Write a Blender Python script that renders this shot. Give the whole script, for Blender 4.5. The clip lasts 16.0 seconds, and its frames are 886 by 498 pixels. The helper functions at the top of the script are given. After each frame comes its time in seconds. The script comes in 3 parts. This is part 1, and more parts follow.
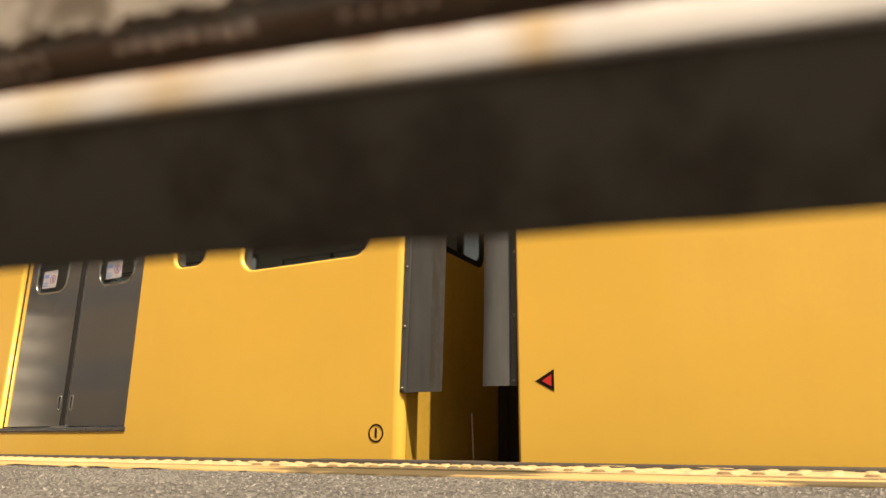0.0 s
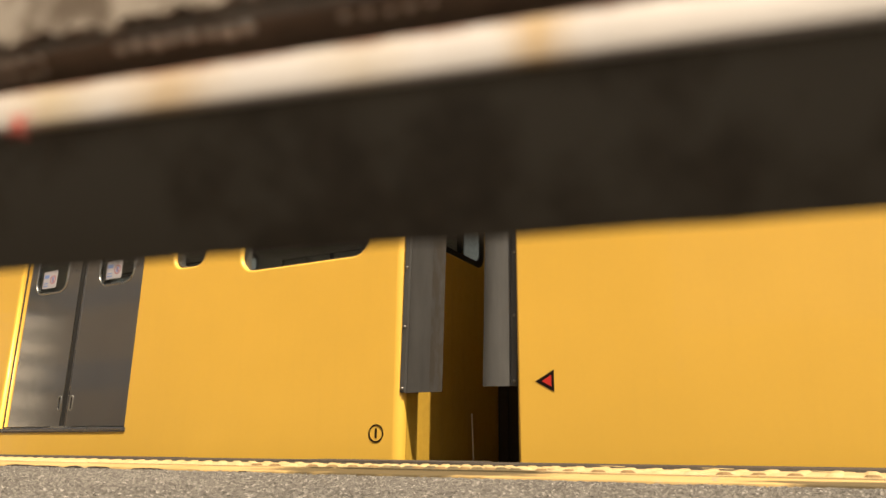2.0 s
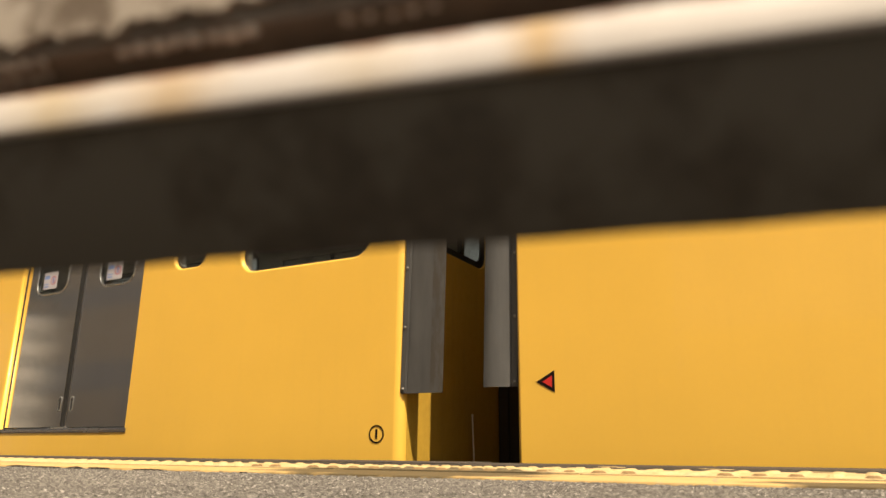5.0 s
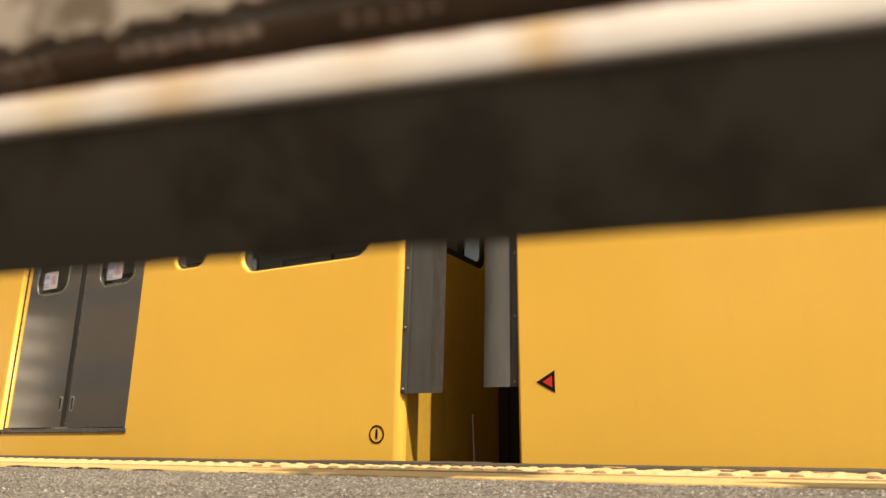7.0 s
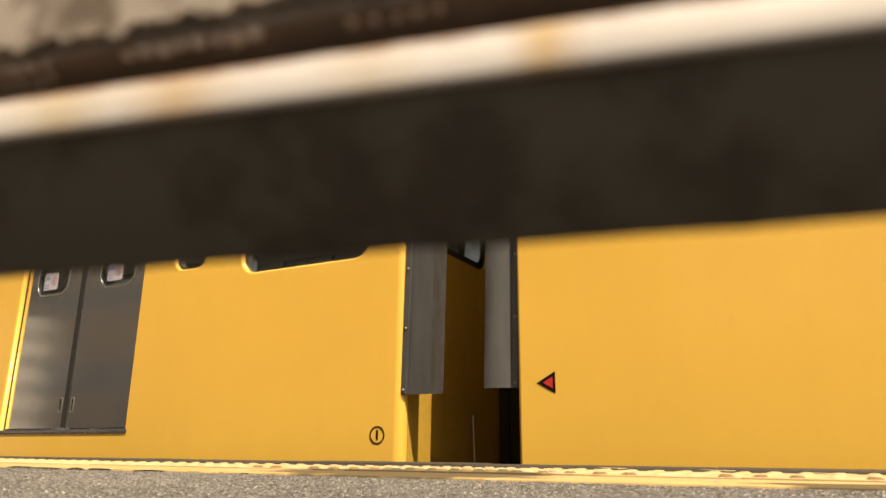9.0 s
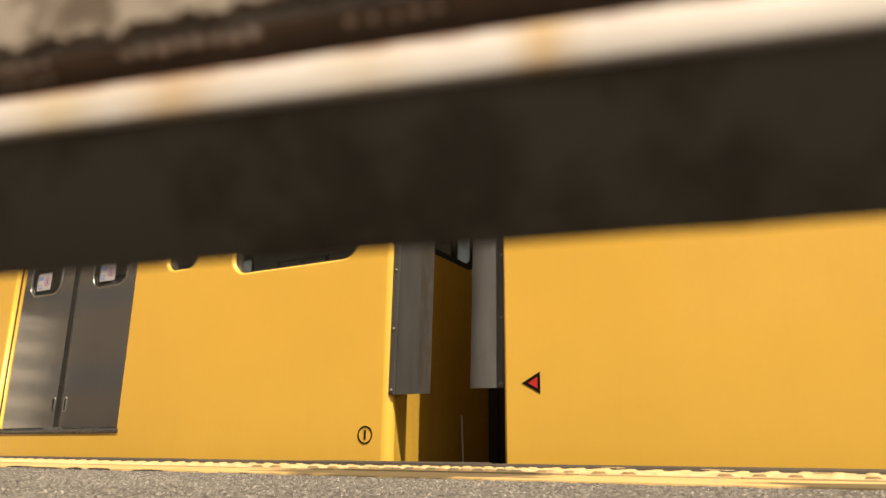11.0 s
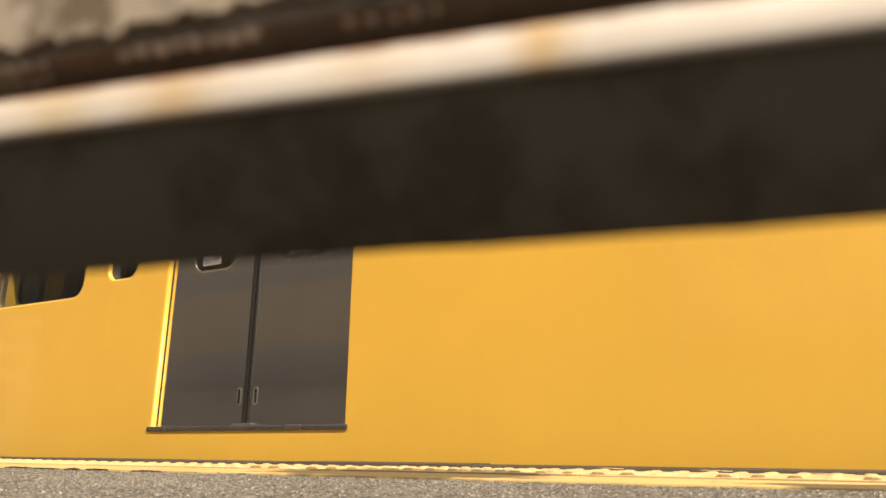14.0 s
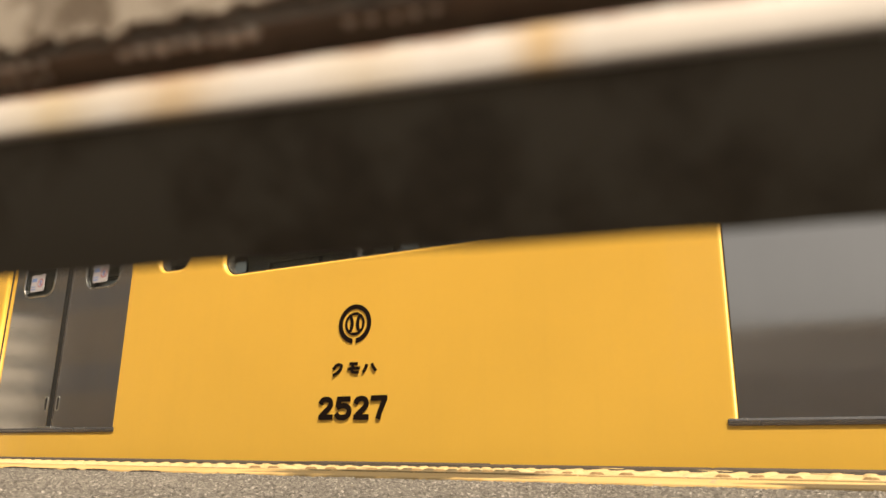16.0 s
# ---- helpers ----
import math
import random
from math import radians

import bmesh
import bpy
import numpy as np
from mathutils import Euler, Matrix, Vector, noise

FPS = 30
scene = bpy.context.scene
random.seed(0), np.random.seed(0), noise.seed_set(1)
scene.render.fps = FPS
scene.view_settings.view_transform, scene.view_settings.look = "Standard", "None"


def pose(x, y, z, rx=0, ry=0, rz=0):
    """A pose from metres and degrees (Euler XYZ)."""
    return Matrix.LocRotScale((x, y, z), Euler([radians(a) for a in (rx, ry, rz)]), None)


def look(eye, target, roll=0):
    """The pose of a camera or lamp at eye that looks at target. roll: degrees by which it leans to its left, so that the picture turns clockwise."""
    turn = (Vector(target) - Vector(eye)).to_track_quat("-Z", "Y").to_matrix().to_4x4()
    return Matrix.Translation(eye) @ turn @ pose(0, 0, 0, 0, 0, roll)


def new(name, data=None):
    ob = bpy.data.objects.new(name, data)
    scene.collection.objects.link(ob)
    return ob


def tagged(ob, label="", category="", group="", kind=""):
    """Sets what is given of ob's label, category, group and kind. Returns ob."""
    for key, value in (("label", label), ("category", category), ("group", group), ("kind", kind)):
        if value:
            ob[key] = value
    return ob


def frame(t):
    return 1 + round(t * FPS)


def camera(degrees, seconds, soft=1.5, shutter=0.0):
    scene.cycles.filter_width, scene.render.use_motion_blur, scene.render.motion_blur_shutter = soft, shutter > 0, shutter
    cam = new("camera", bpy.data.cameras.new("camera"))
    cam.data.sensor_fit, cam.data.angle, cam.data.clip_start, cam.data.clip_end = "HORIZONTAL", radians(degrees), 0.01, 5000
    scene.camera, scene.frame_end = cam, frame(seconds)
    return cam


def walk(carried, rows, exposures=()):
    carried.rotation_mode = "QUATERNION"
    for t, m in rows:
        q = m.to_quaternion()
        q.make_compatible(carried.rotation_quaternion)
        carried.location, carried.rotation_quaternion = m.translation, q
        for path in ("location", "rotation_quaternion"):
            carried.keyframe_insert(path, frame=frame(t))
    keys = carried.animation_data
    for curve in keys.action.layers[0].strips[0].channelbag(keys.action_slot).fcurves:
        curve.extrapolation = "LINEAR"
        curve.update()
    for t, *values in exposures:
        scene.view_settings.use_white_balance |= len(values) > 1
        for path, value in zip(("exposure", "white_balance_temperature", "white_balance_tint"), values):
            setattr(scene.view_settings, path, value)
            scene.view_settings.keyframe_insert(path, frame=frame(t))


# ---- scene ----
# World: x along the track, y towards the train, z up from the platform under the camera.
TRAIN_Y = 3.069          # outer face of the train's side
EYE_Z = 0.0607
SLOPE = 0.0137           # the platform rises towards its edge
EDGE_Y = 2.955           # platform edge
YAW, TILT, ROLL = 29.13, 15.54, 0.65

cam = camera(61.55, 16.0, soft=1.5)
cam.data.dof.use_dof = True
cam.data.dof.focus_distance = 3.0
cam.data.dof.aperture_fstop = 9.4


def eye(turn, lift, left, up):
    """The camera on the platform, settled by a hair: turn and lift in degrees, left and up in metres."""
    base = pose(0, 0, EYE_Z, 90 + TILT + lift, 0, YAW + turn) @ pose(0, 0, 0, 0, 0, ROLL)
    return base @ pose(-left, up, 0)


walk(cam, [
    (0.0, eye(0.000, 0.000, 0.0, 0.0)),
    (3.0, eye(0.000, 0.030, 0.0, 0.0)),
    (4.2, eye(0.010, 0.040, 0.0002, 0.0003)),
    (6.5, eye(0.065, 0.110, 0.0007, 0.0006)),
    (7.2, eye(0.030, 0.070, 0.0007, 0.0005)),
    (8.0, eye(0.020, 0.070, 0.0008, 0.0006)),
    (8.8, eye(0.070, 0.140, 0.0011, 0.0008)),
    (9.2, eye(0.065, 0.130, 0.0011, 0.0008)),
    (11.5, eye(0.000, 0.110, 0.0009, 0.0007)),
    (12.5, eye(-0.040, 0.110, 0.0008, 0.0007)),
    (13.2, eye(-0.110, 0.110, 0.0009, 0.0008)),
    (14.0, eye(-0.090, 0.160, 0.0009, 0.0008)),
    (15.0, eye(-0.170, 0.140, 0.0011, 0.0008)),
    (16.0, eye(-0.130, 0.165, 0.0010, 0.0008)),
])

# ---- light ----
SUN_WAY = Vector((-1.0, 0.59, -1.90)).normalized()
world = bpy.data.worlds.new("sky")
scene.world = world
world.use_nodes = True
wn, wl = world.node_tree.nodes, world.node_tree.links
sky = wn.new("ShaderNodeTexSky")
sky.sky_type = "NISHITA"
sky.sun_disc = False
sky.sun_elevation = math.asin(-SUN_WAY.z)
sky.sun_rotation = math.atan2(-SUN_WAY.x, -SUN_WAY.y)
sky.dust_density = 5.0
wn["Background"].inputs["Strength"].default_value = 0.055
haze = wn.new("ShaderNodeHueSaturation")
haze.inputs["Saturation"].default_value = 0.15
haze.inputs["Value"].default_value = 1.14
wl.new(sky.outputs["Color"], haze.inputs["Color"])
wl.new(haze.outputs["Color"], wn["Background"].inputs["Color"])

sun_data = bpy.data.lights.new("sun", "SUN")
sun_data.energy = 5.0
sun_data.angle = radians(0.53)
sun_data.color = (1.0, 0.92, 0.80)
sun = new("sun", sun_data)
sun.matrix_world = look((12, -5, 22), Vector((12, -5, 22)) + SUN_WAY)
scene.view_settings.exposure = 0.49
scene.view_settings.use_white_balance = True
scene.view_settings.white_balance_temperature = 7700


# ---- materials ----
def material(name):
    m = bpy.data.materials.new(name)
    m.use_nodes = True
    return m, m.node_tree.nodes, m.node_tree.links, m.node_tree.nodes["Principled BSDF"]


def noise_node(n, l, scale, detail=4, rough=0.55, stretch=None, coords="Object"):
    tc = n.new("ShaderNodeTexCoord")
    src = tc.outputs[coords]
    if stretch:
        mp = n.new("ShaderNodeMapping")
        mp.inputs["Scale"].default_value = stretch
        l.new(src, mp.inputs["Vector"])
        src = mp.outputs["Vector"]
    t = n.new("ShaderNodeTexNoise")
    t.inputs["Scale"].default_value = scale
    t.inputs["Detail"].default_value = detail
    t.inputs["Roughness"].default_value = rough
    l.new(src, t.inputs["Vector"])
    return t.outputs["Fac"]


def ramp(n, l, fac, stops):
    r = n.new("ShaderNodeValToRGB")
    els = r.color_ramp.elements
    while len(els) < len(stops):
        els.new(0.5)
    for e, (p, c) in zip(els, stops):
        e.position, e.color = p, (*c, 1) if len(c) == 3 else c
    l.new(fac, r.inputs["Fac"])
    return r.outputs["Color"]


def mix(n, l, fac, a, b, mode="MIX"):
    m = n.new("ShaderNodeMix")
    m.data_type, m.blend_type = "RGBA", mode
    for socket, v in ((m.inputs[0], fac), (m.inputs[6], a), (m.inputs[7], b)):
        if isinstance(v, (int, float)):
            socket.default_value = v
        elif isinstance(v, tuple):
            socket.default_value = (*v, 1)
        else:
            l.new(v, socket)
    return m.outputs[2]


def grey(n, l, fac, lo, hi, a=0.3, b=0.7):
    r = n.new("ShaderNodeMapRange")
    for k, v in ((1, a), (2, b), (3, lo), (4, hi)):
        r.inputs[k].default_value = v
    l.new(fac, r.inputs[0])
    return r.outputs[0]


def bump(n, l, p, fac, strength, distance):
    b = n.new("ShaderNodeBump")
    b.inputs["Strength"].default_value = strength
    b.inputs["Distance"].default_value = distance
    l.new(fac, b.inputs["Height"])
    l.new(b.outputs["Normal"], p.inputs["Normal"])


def painted(name, colour, rough=0.4, vary=0.06, fine=60.0, coat=0.0, dirt=0.0, big=1.3, grain_mix=0.12):
    """Painted or plain surface with slow tone drift, fine grain and a little dirt."""
    m, n, l, p = material(name)
    lo = tuple(c * (1 - vary) for c in colour)
    hi = tuple(min(1, c * (1 + vary)) for c in colour)
    col = ramp(n, l, noise_node(n, l, big, 3), [(0.3, lo), (0.7, hi)])
    grain = noise_node(n, l, fine, 5, 0.6)
    col = mix(n, l, grey(n, l, grain, 0.0, grain_mix), col, tuple(c * 0.6 for c in colour))
    if dirt:
        streak = noise_node(n, l, 3.0, 6, 0.65, (6, 6, 0.5))
        col = mix(n, l, grey(n, l, streak, 0.0, dirt, 0.5, 0.75), col, tuple(c * 0.45 + 0.015 for c in colour))
    l.new(col, p.inputs["Base Color"])
    l.new(grey(n, l, grain, rough * 0.85, min(1, rough * 1.2)), p.inputs["Roughness"])
    p.inputs["Coat Weight"].default_value = coat
    bump(n, l, p, noise_node(n, l, 3.5, 2), 0.05, 0.004)
    return m


def steel(name, tone, rough, brushed=(40, 40, 1.2)):
    """Brushed stainless steel with vertical grain and dull smears."""
    m, n, l, p = material(name)
    grain = noise_node(n, l, 12, 6, 0.7, brushed)
    smear = noise_node(n, l, 2.2, 4, 0.6, (2, 2, 0.6))
    col = ramp(n, l, smear, [(0.3, tuple(c * 0.95 for c in tone)), (0.7, tone)])
    l.new(mix(n, l, grey(n, l, grain, 0.0, 0.07), col, tuple(c * 0.6 for c in tone)), p.inputs["Base Color"])
    p.inputs["Metallic"].default_value = 1.0
    l.new(grey(n, l, smear, rough * 0.8, rough * 1.25), p.inputs["Roughness"])
    bump(n, l, p, grain, 0.065, 0.001)
    return m


def stony(name, stops, scale, relief, rough=0.92, speck=None):
    """Asphalt, concrete and gravel: aggregate grains and wider stains."""
    m, n, l, p = material(name)
    tc = n.new("ShaderNodeTexCoord")
    v = n.new("ShaderNodeTexVoronoi")
    v.inputs["Scale"].default_value = scale
    l.new(tc.outputs["Object"], v.inputs["Vector"])
    cell = n.new("ShaderNodeSeparateColor")
    l.new(v.outputs["Color"], cell.inputs[0])
    col = ramp(n, l, cell.outputs[0], stops)
    wide = noise_node(n, l, 1.7, 5, 0.6)
    col = mix(n, l, 1.0, col, ramp(n, l, wide, [(0.3, (0.78, 0.77, 0.76)), (0.7, (1.1, 1.08, 1.05))]), "MULTIPLY")
    if speck:
        col = mix(n, l, grey(n, l, cell.outputs[1], 0, 1, 0.93, 0.96), col, speck)
    l.new(col, p.inputs["Base Color"])
    p.inputs["Roughness"].default_value = rough
    p.inputs["Specular IOR Level"].default_value = 0.15
    bump(n, l, p, v.outputs["Distance"], relief, 0.003)
    return m


def plain(name, colour, rough=0.6, metal=0.0):
    m, n, l, p = material(name)
    f = noise_node(n, l, 35, 4)
    l.new(ramp(n, l, f, [(0.3, tuple(c * 0.85 for c in colour)), (0.7, colour)]), p.inputs["Base Color"])
    p.inputs["Roughness"].default_value = rough
    p.inputs["Metallic"].default_value = metal
    return m


def glazing(name, tint, rough=0.02):
    m, n, l, p = material(name)
    p.inputs["Base Color"].default_value = (*tint, 1)
    p.inputs["Roughness"].default_value = rough
    p.inputs["Transmission Weight"].default_value = 1.0
    p.inputs["IOR"].default_value = 1.45
    return m


def cast_shade(n, l, centre, size):
    """A cast shadow of uneven outline, painted into the paving's colour."""
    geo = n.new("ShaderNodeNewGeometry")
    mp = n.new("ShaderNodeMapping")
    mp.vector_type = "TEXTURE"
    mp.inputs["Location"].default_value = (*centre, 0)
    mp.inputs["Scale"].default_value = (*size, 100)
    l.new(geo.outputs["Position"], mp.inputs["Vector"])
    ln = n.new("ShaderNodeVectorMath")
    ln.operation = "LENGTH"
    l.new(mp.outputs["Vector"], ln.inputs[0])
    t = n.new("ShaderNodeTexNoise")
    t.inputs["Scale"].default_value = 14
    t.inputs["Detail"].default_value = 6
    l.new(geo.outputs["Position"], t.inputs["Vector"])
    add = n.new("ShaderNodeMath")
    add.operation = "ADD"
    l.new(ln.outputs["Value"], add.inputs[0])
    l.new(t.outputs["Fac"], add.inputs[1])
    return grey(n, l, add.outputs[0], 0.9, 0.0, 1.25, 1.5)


def yellow_tile_mat(name, lo, hi):
    """Worn, dirty yellow paving with two shadow patches painted into its colour."""
    m, n, l, p = material(name)
    col = ramp(n, l, noise_node(n, l, 4.0, 5, 0.6), [(0.3, lo), (0.7, hi)])
    wear = noise_node(n, l, 38, 6, 0.7)
    col = mix(n, l, grey(n, l, wear, 0.0, 0.6, 0.52, 0.75), col, tuple(c * 0.55 + 0.2 for c in lo))
    dark = noise_node(n, l, 16, 5, 0.7)
    col = mix(n, l, grey(n, l, dark, 0.0, 0.6, 0.6, 0.78), col, tuple(c * 0.45 for c in lo))
    # dark tones of two cast shadows, mixed straight into the colour
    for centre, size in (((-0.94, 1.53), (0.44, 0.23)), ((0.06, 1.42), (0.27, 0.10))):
        col = mix(n, l, cast_shade(n, l, centre, size), col, (0.065, 0.048, 0.022))
    l.new(col, p.inputs["Base Color"])
    p.inputs["Roughness"].default_value = 0.75
    bump(n, l, p, wear, 0.25, 0.002)
    return m


def hood_mat(name, share):
    """Grey rubberised sheet, brown with brake dust towards its free edge."""
    m, n, l, p = material(name)
    col = ramp(n, l, noise_node(n, l, 5, 5, 0.6, (3, 3, 0.5)), [(0.3, (0.055, 0.053, 0.052)), (0.7, (0.084, 0.081, 0.079))])
    rust = noise_node(n, l, 9, 6, 0.7, (4, 4, 1.1))
    col = mix(n, l, grey(n, l, rust, 0.0, 0.8, share, share + 0.2), col, (0.052, 0.041, 0.031))
    l.new(col, p.inputs["Base Color"])
    p.inputs["Roughness"].default_value = 0.5
    bump(n, l, p, noise_node(n, l, 30, 5), 0.15, 0.002)
    return m


def rusty(name, paint, rust, share, scale=14.0):
    m, n, l, p = material(name)
    f = noise_node(n, l, scale, 6, 0.65)
    fine = noise_node(n, l, scale * 9, 5, 0.65)
    r = ramp(n, l, fine, [(0.3, tuple(c * 0.6 for c in rust)), (0.7, rust)])
    col = mix(n, l, grey(n, l, f, 0.0, 1.0, share, share + 0.12), r, paint)
    l.new(col, p.inputs["Base Color"])
    p.inputs["Roughness"].default_value = 0.7
    bump(n, l, p, fine, 0.4, 0.001)
    return m


def edge_paint():
    """Cream paint on a rounded bar edge, rubbed through to orange rust in a few spots along it."""
    m, n, l, p = material("chipped_cream_paint")
    tc = n.new("ShaderNodeTexCoord")
    sep = n.new("ShaderNodeSeparateXYZ")
    l.new(tc.outputs["Object"], sep.inputs[0])
    ragged = noise_node(n, l, 90, 5, 0.65)
    col = ramp(n, l, noise_node(n, l, 30, 4), [(0.3, (0.65, 0.595, 0.555)), (0.7, (0.77, 0.715, 0.68))])
    for at, wide, tone, most in ((-0.100, 0.016, (0.56, 0.36, 0.15), 0.65), (-0.0368, 0.0085, (0.56, 0.33, 0.09), 0.7), (-0.065, 0.012, (0.66, 0.50, 0.30), 0.35), (-0.125, 0.016, (0.60, 0.44, 0.22), 0.6), (0.09, 0.02, (0.4, 0.2, 0.06), 0.8), (-0.21, 0.02, (0.4, 0.2, 0.06), 0.8)):
        d = n.new("ShaderNodeMath")
        d.operation = "SUBTRACT"
        l.new(sep.outputs["X"], d.inputs[0])
        d.inputs[1].default_value = at
        q = n.new("ShaderNodeMath")
        q.operation = "ABSOLUTE"
        l.new(d.outputs[0], q.inputs[0])
        w = n.new("ShaderNodeMath")
        w.operation = "MULTIPLY_ADD"
        l.new(ragged, w.inputs[0])
        w.inputs[1].default_value = wide
        l.new(q.outputs[0], w.inputs[2])
        col = mix(n, l, grey(n, l, w.outputs[0], most, 0.0, wide * 0.5, wide * 1.35), col, tone)
    # rust creeping over the upper arris
    rim = n.new("ShaderNodeMath")
    rim.operation = "MULTIPLY_ADD"
    l.new(ragged, rim.inputs[0])
    rim.inputs[1].default_value = 0.004
    l.new(sep.outputs["Z"], rim.inputs[2])
    col = mix(n, l, grey(n, l, rim.outputs[0], 0.0, 0.85, 0.1256, 0.1264), col, (0.30, 0.12, 0.06))
    l.new(col, p.inputs["Base Color"])
    p.inputs["Roughness"].default_value = 0.6
    bump(n, l, p, ragged, 0.3, 0.0006)
    return m


YELLOW = painted("train_yellow", (0.87, 0.513, 0.087), 0.34, 0.035, 45.0, coat=0.65, dirt=0.03, grain_mix=0.03)
# train yellow, its colour darkened for shade between the cars, plus dirt streaks
END_YELLOW = painted("shaded_end_yellow", (0.52, 0.31, 0.047), 0.5, 0.08, 30.0, dirt=0.3)
ROOF = painted("roof_grey", (0.30, 0.29, 0.28), 0.7, 0.1, 20.0, dirt=0.4)
STEEL = steel("door_steel", (0.74, 0.72, 0.71), 0.07)
SILL = steel("sill_steel", (0.42, 0.40, 0.39), 0.24, (1.2, 40, 40))
BRIGHT = steel("bright_steel", (0.58, 0.57, 0.55), 0.28)
RUBBER = plain("black_rubber", (0.018, 0.017, 0.016), 0.55)
BLACK = plain("black_enamel", (0.012, 0.006, 0.004), 0.7)
BLACK.node_tree.nodes["Principled BSDF"].inputs["Specular IOR Level"].default_value = 0.12
PINK = plain("faded_red_print", (0.46, 0.13, 0.17), 0.5)
BELLOWS = plain("brown_black_bellows", (0.030, 0.019, 0.009), 0.9)
RED = painted("red_enamel", (0.62, 0.03, 0.025), 0.4, 0.05)
HOOD = hood_mat("hood_sheet", 0.66)
HOOD_EDGE = hood_mat("hood_edge", 0.34)
BOLT = plain("bolt_grey", (0.24, 0.225, 0.20), 0.45, 0.5)
GLASS = glazing("tinted_glass", (0.64, 0.67, 0.65))
LINING = painted("cream_lining", (0.62, 0.60, 0.54), 0.5, 0.05)
SEAT = painted("seat_moquette", (0.10, 0.14, 0.26), 0.9, 0.15, 200.0)
UNDER = plain("underframe_grey", (0.06, 0.057, 0.055), 0.75)
WHITE = painted("white_film", (0.80, 0.78, 0.78), 0.45, 0.04)
STICKER = painted("sticker_film", (0.50, 0.47, 0.50), 0.4, 0.04)
BLUE = plain("blue_print", (0.20, 0.30, 0.58), 0.5)
ASPHALT = stony("asphalt", [(0.0, (0.052, 0.048, 0.044)), (0.5, (0.122, 0.112, 0.102)), (1.0, (0.235, 0.217, 0.198))], 290, 0.5, speck=(0.36, 0.33, 0.30))
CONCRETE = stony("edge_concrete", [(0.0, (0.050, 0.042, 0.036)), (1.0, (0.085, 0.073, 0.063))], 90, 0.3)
DARK_ASPHALT = stony("dark_asphalt", [(0.0, (0.022, 0.019, 0.017)), (0.5, (0.040, 0.035, 0.031)), (1.0, (0.070, 0.062, 0.055))], 250, 0.4)
GRAVEL = stony("ballast", [(0.0, (0.09, 0.08, 0.07)), (1.0, (0.24, 0.21, 0.18))], 22, 1.0)
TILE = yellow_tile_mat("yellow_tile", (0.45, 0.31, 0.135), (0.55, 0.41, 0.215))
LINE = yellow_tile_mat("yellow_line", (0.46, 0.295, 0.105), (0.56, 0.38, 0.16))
RAIL = plain("rail_steel", (0.20, 0.12, 0.08), 0.6, 0.5)
BAR = rusty("rusty_bar", (0.113, 0.098, 0.077), (0.088, 0.070, 0.051), 0.42, 30)
BOUNCE_PLATE = rusty("bounce_plate_black", (0.024, 0.021, 0.019), (0.030, 0.022, 0.017), 0.45, 20)
BAR_EDGE = edge_paint()
TREAD = rusty("brown_tread", (0.235, 0.196, 0.160), (0.205, 0.164, 0.129), 0.5, 18)
TREAD_EDGE = rusty("weathered_edge", (0.36, 0.305, 0.252), (0.17, 0.125, 0.09), 0.42, 75)
BEAD = painted("cream_bead", (0.74, 0.69, 0.62), 0.6, 0.1)
WALL = painted("facade_render", (0.52, 0.485, 0.435), 0.85, 0.08, 12.0, dirt=0.3)
WALL_DARK = painted("brown_cladding", (0.54, 0.52, 0.50), 0.8, 0.15, 12.0, dirt=0.3)
CLADDING = painted("grey_cladding", (0.46, 0.45, 0.45), 0.7, 0.10, 12.0, dirt=0.25)
WALL_GREY = painted("wall_grey", (0.36, 0.36, 0.38), 0.8, 0.10, 12.0, dirt=0.3)
WALL_BROWN = painted("brown_panels", (0.53, 0.495, 0.45), 0.8, 0.10, 12.0, dirt=0.3)
WALL_TALL = painted("dark_panels", (0.17, 0.145, 0.12), 0.8, 0.12, 12.0, dirt=0.3)
PANE_PALE = plain("pale_pane", (0.44, 0.45, 0.47), 0.3)
PANE = plain("far_pane", (0.10, 0.11, 0.115), 0.3)


# ---- shape helpers ----
def part(name, bm, mat, parent=None, label="", smooth=False):
    """Links a bmesh, or a ready mesh, as one mesh object under a thing or a part."""
    if isinstance(bm, bpy.types.Mesh):
        me = bm
        me.name = name
    else:
        me = bpy.data.meshes.new(name)
        bmesh.ops.recalc_face_normals(bm, faces=bm.faces)
        bm.to_mesh(me)
        bm.free()
    me.materials.clear()
    me.materials.append(mat)
    if smooth:
        me.polygons.foreach_set("use_smooth", [True] * len(me.polygons))
        me.set_sharp_from_angle(angle=radians(40))
    ob = new(name, me)
    ob.parent = parent
    return tagged(ob, label)


def add_box(bm, x0, x1, y0, y1, z0, z1, bevel=0.0):
    r = bmesh.ops.create_cube(bm, size=1.0, matrix=Matrix.Translation(((x0 + x1) / 2, (y0 + y1) / 2, (z0 + z1) / 2)) @ Matrix.Diagonal((x1 - x0, y1 - y0, z1 - z0, 1)))
    if bevel:
        edges = {e for v in r["verts"] for e in v.link_edges}
        bmesh.ops.bevel(bm, geom=list(edges), offset=bevel, segments=2, affect="EDGES", profile=0.6)


def box(x0, x1, y0, y1, z0, z1, bevel=0.0):
    bm = bmesh.new()
    add_box(bm, x0, x1, y0, y1, z0, z1, bevel)
    return bm


def add_rod(bm, a, b, r, sides=12):
    a, b = Vector(a), Vector(b)
    m = Matrix.Translation((a + b) / 2) @ (b - a).to_track_quat("Z", "Y").to_matrix().to_4x4()
    bmesh.ops.create_cone(bm, cap_ends=True, segments=sides, radius1=r, radius2=r, depth=(b - a).length, matrix=m)


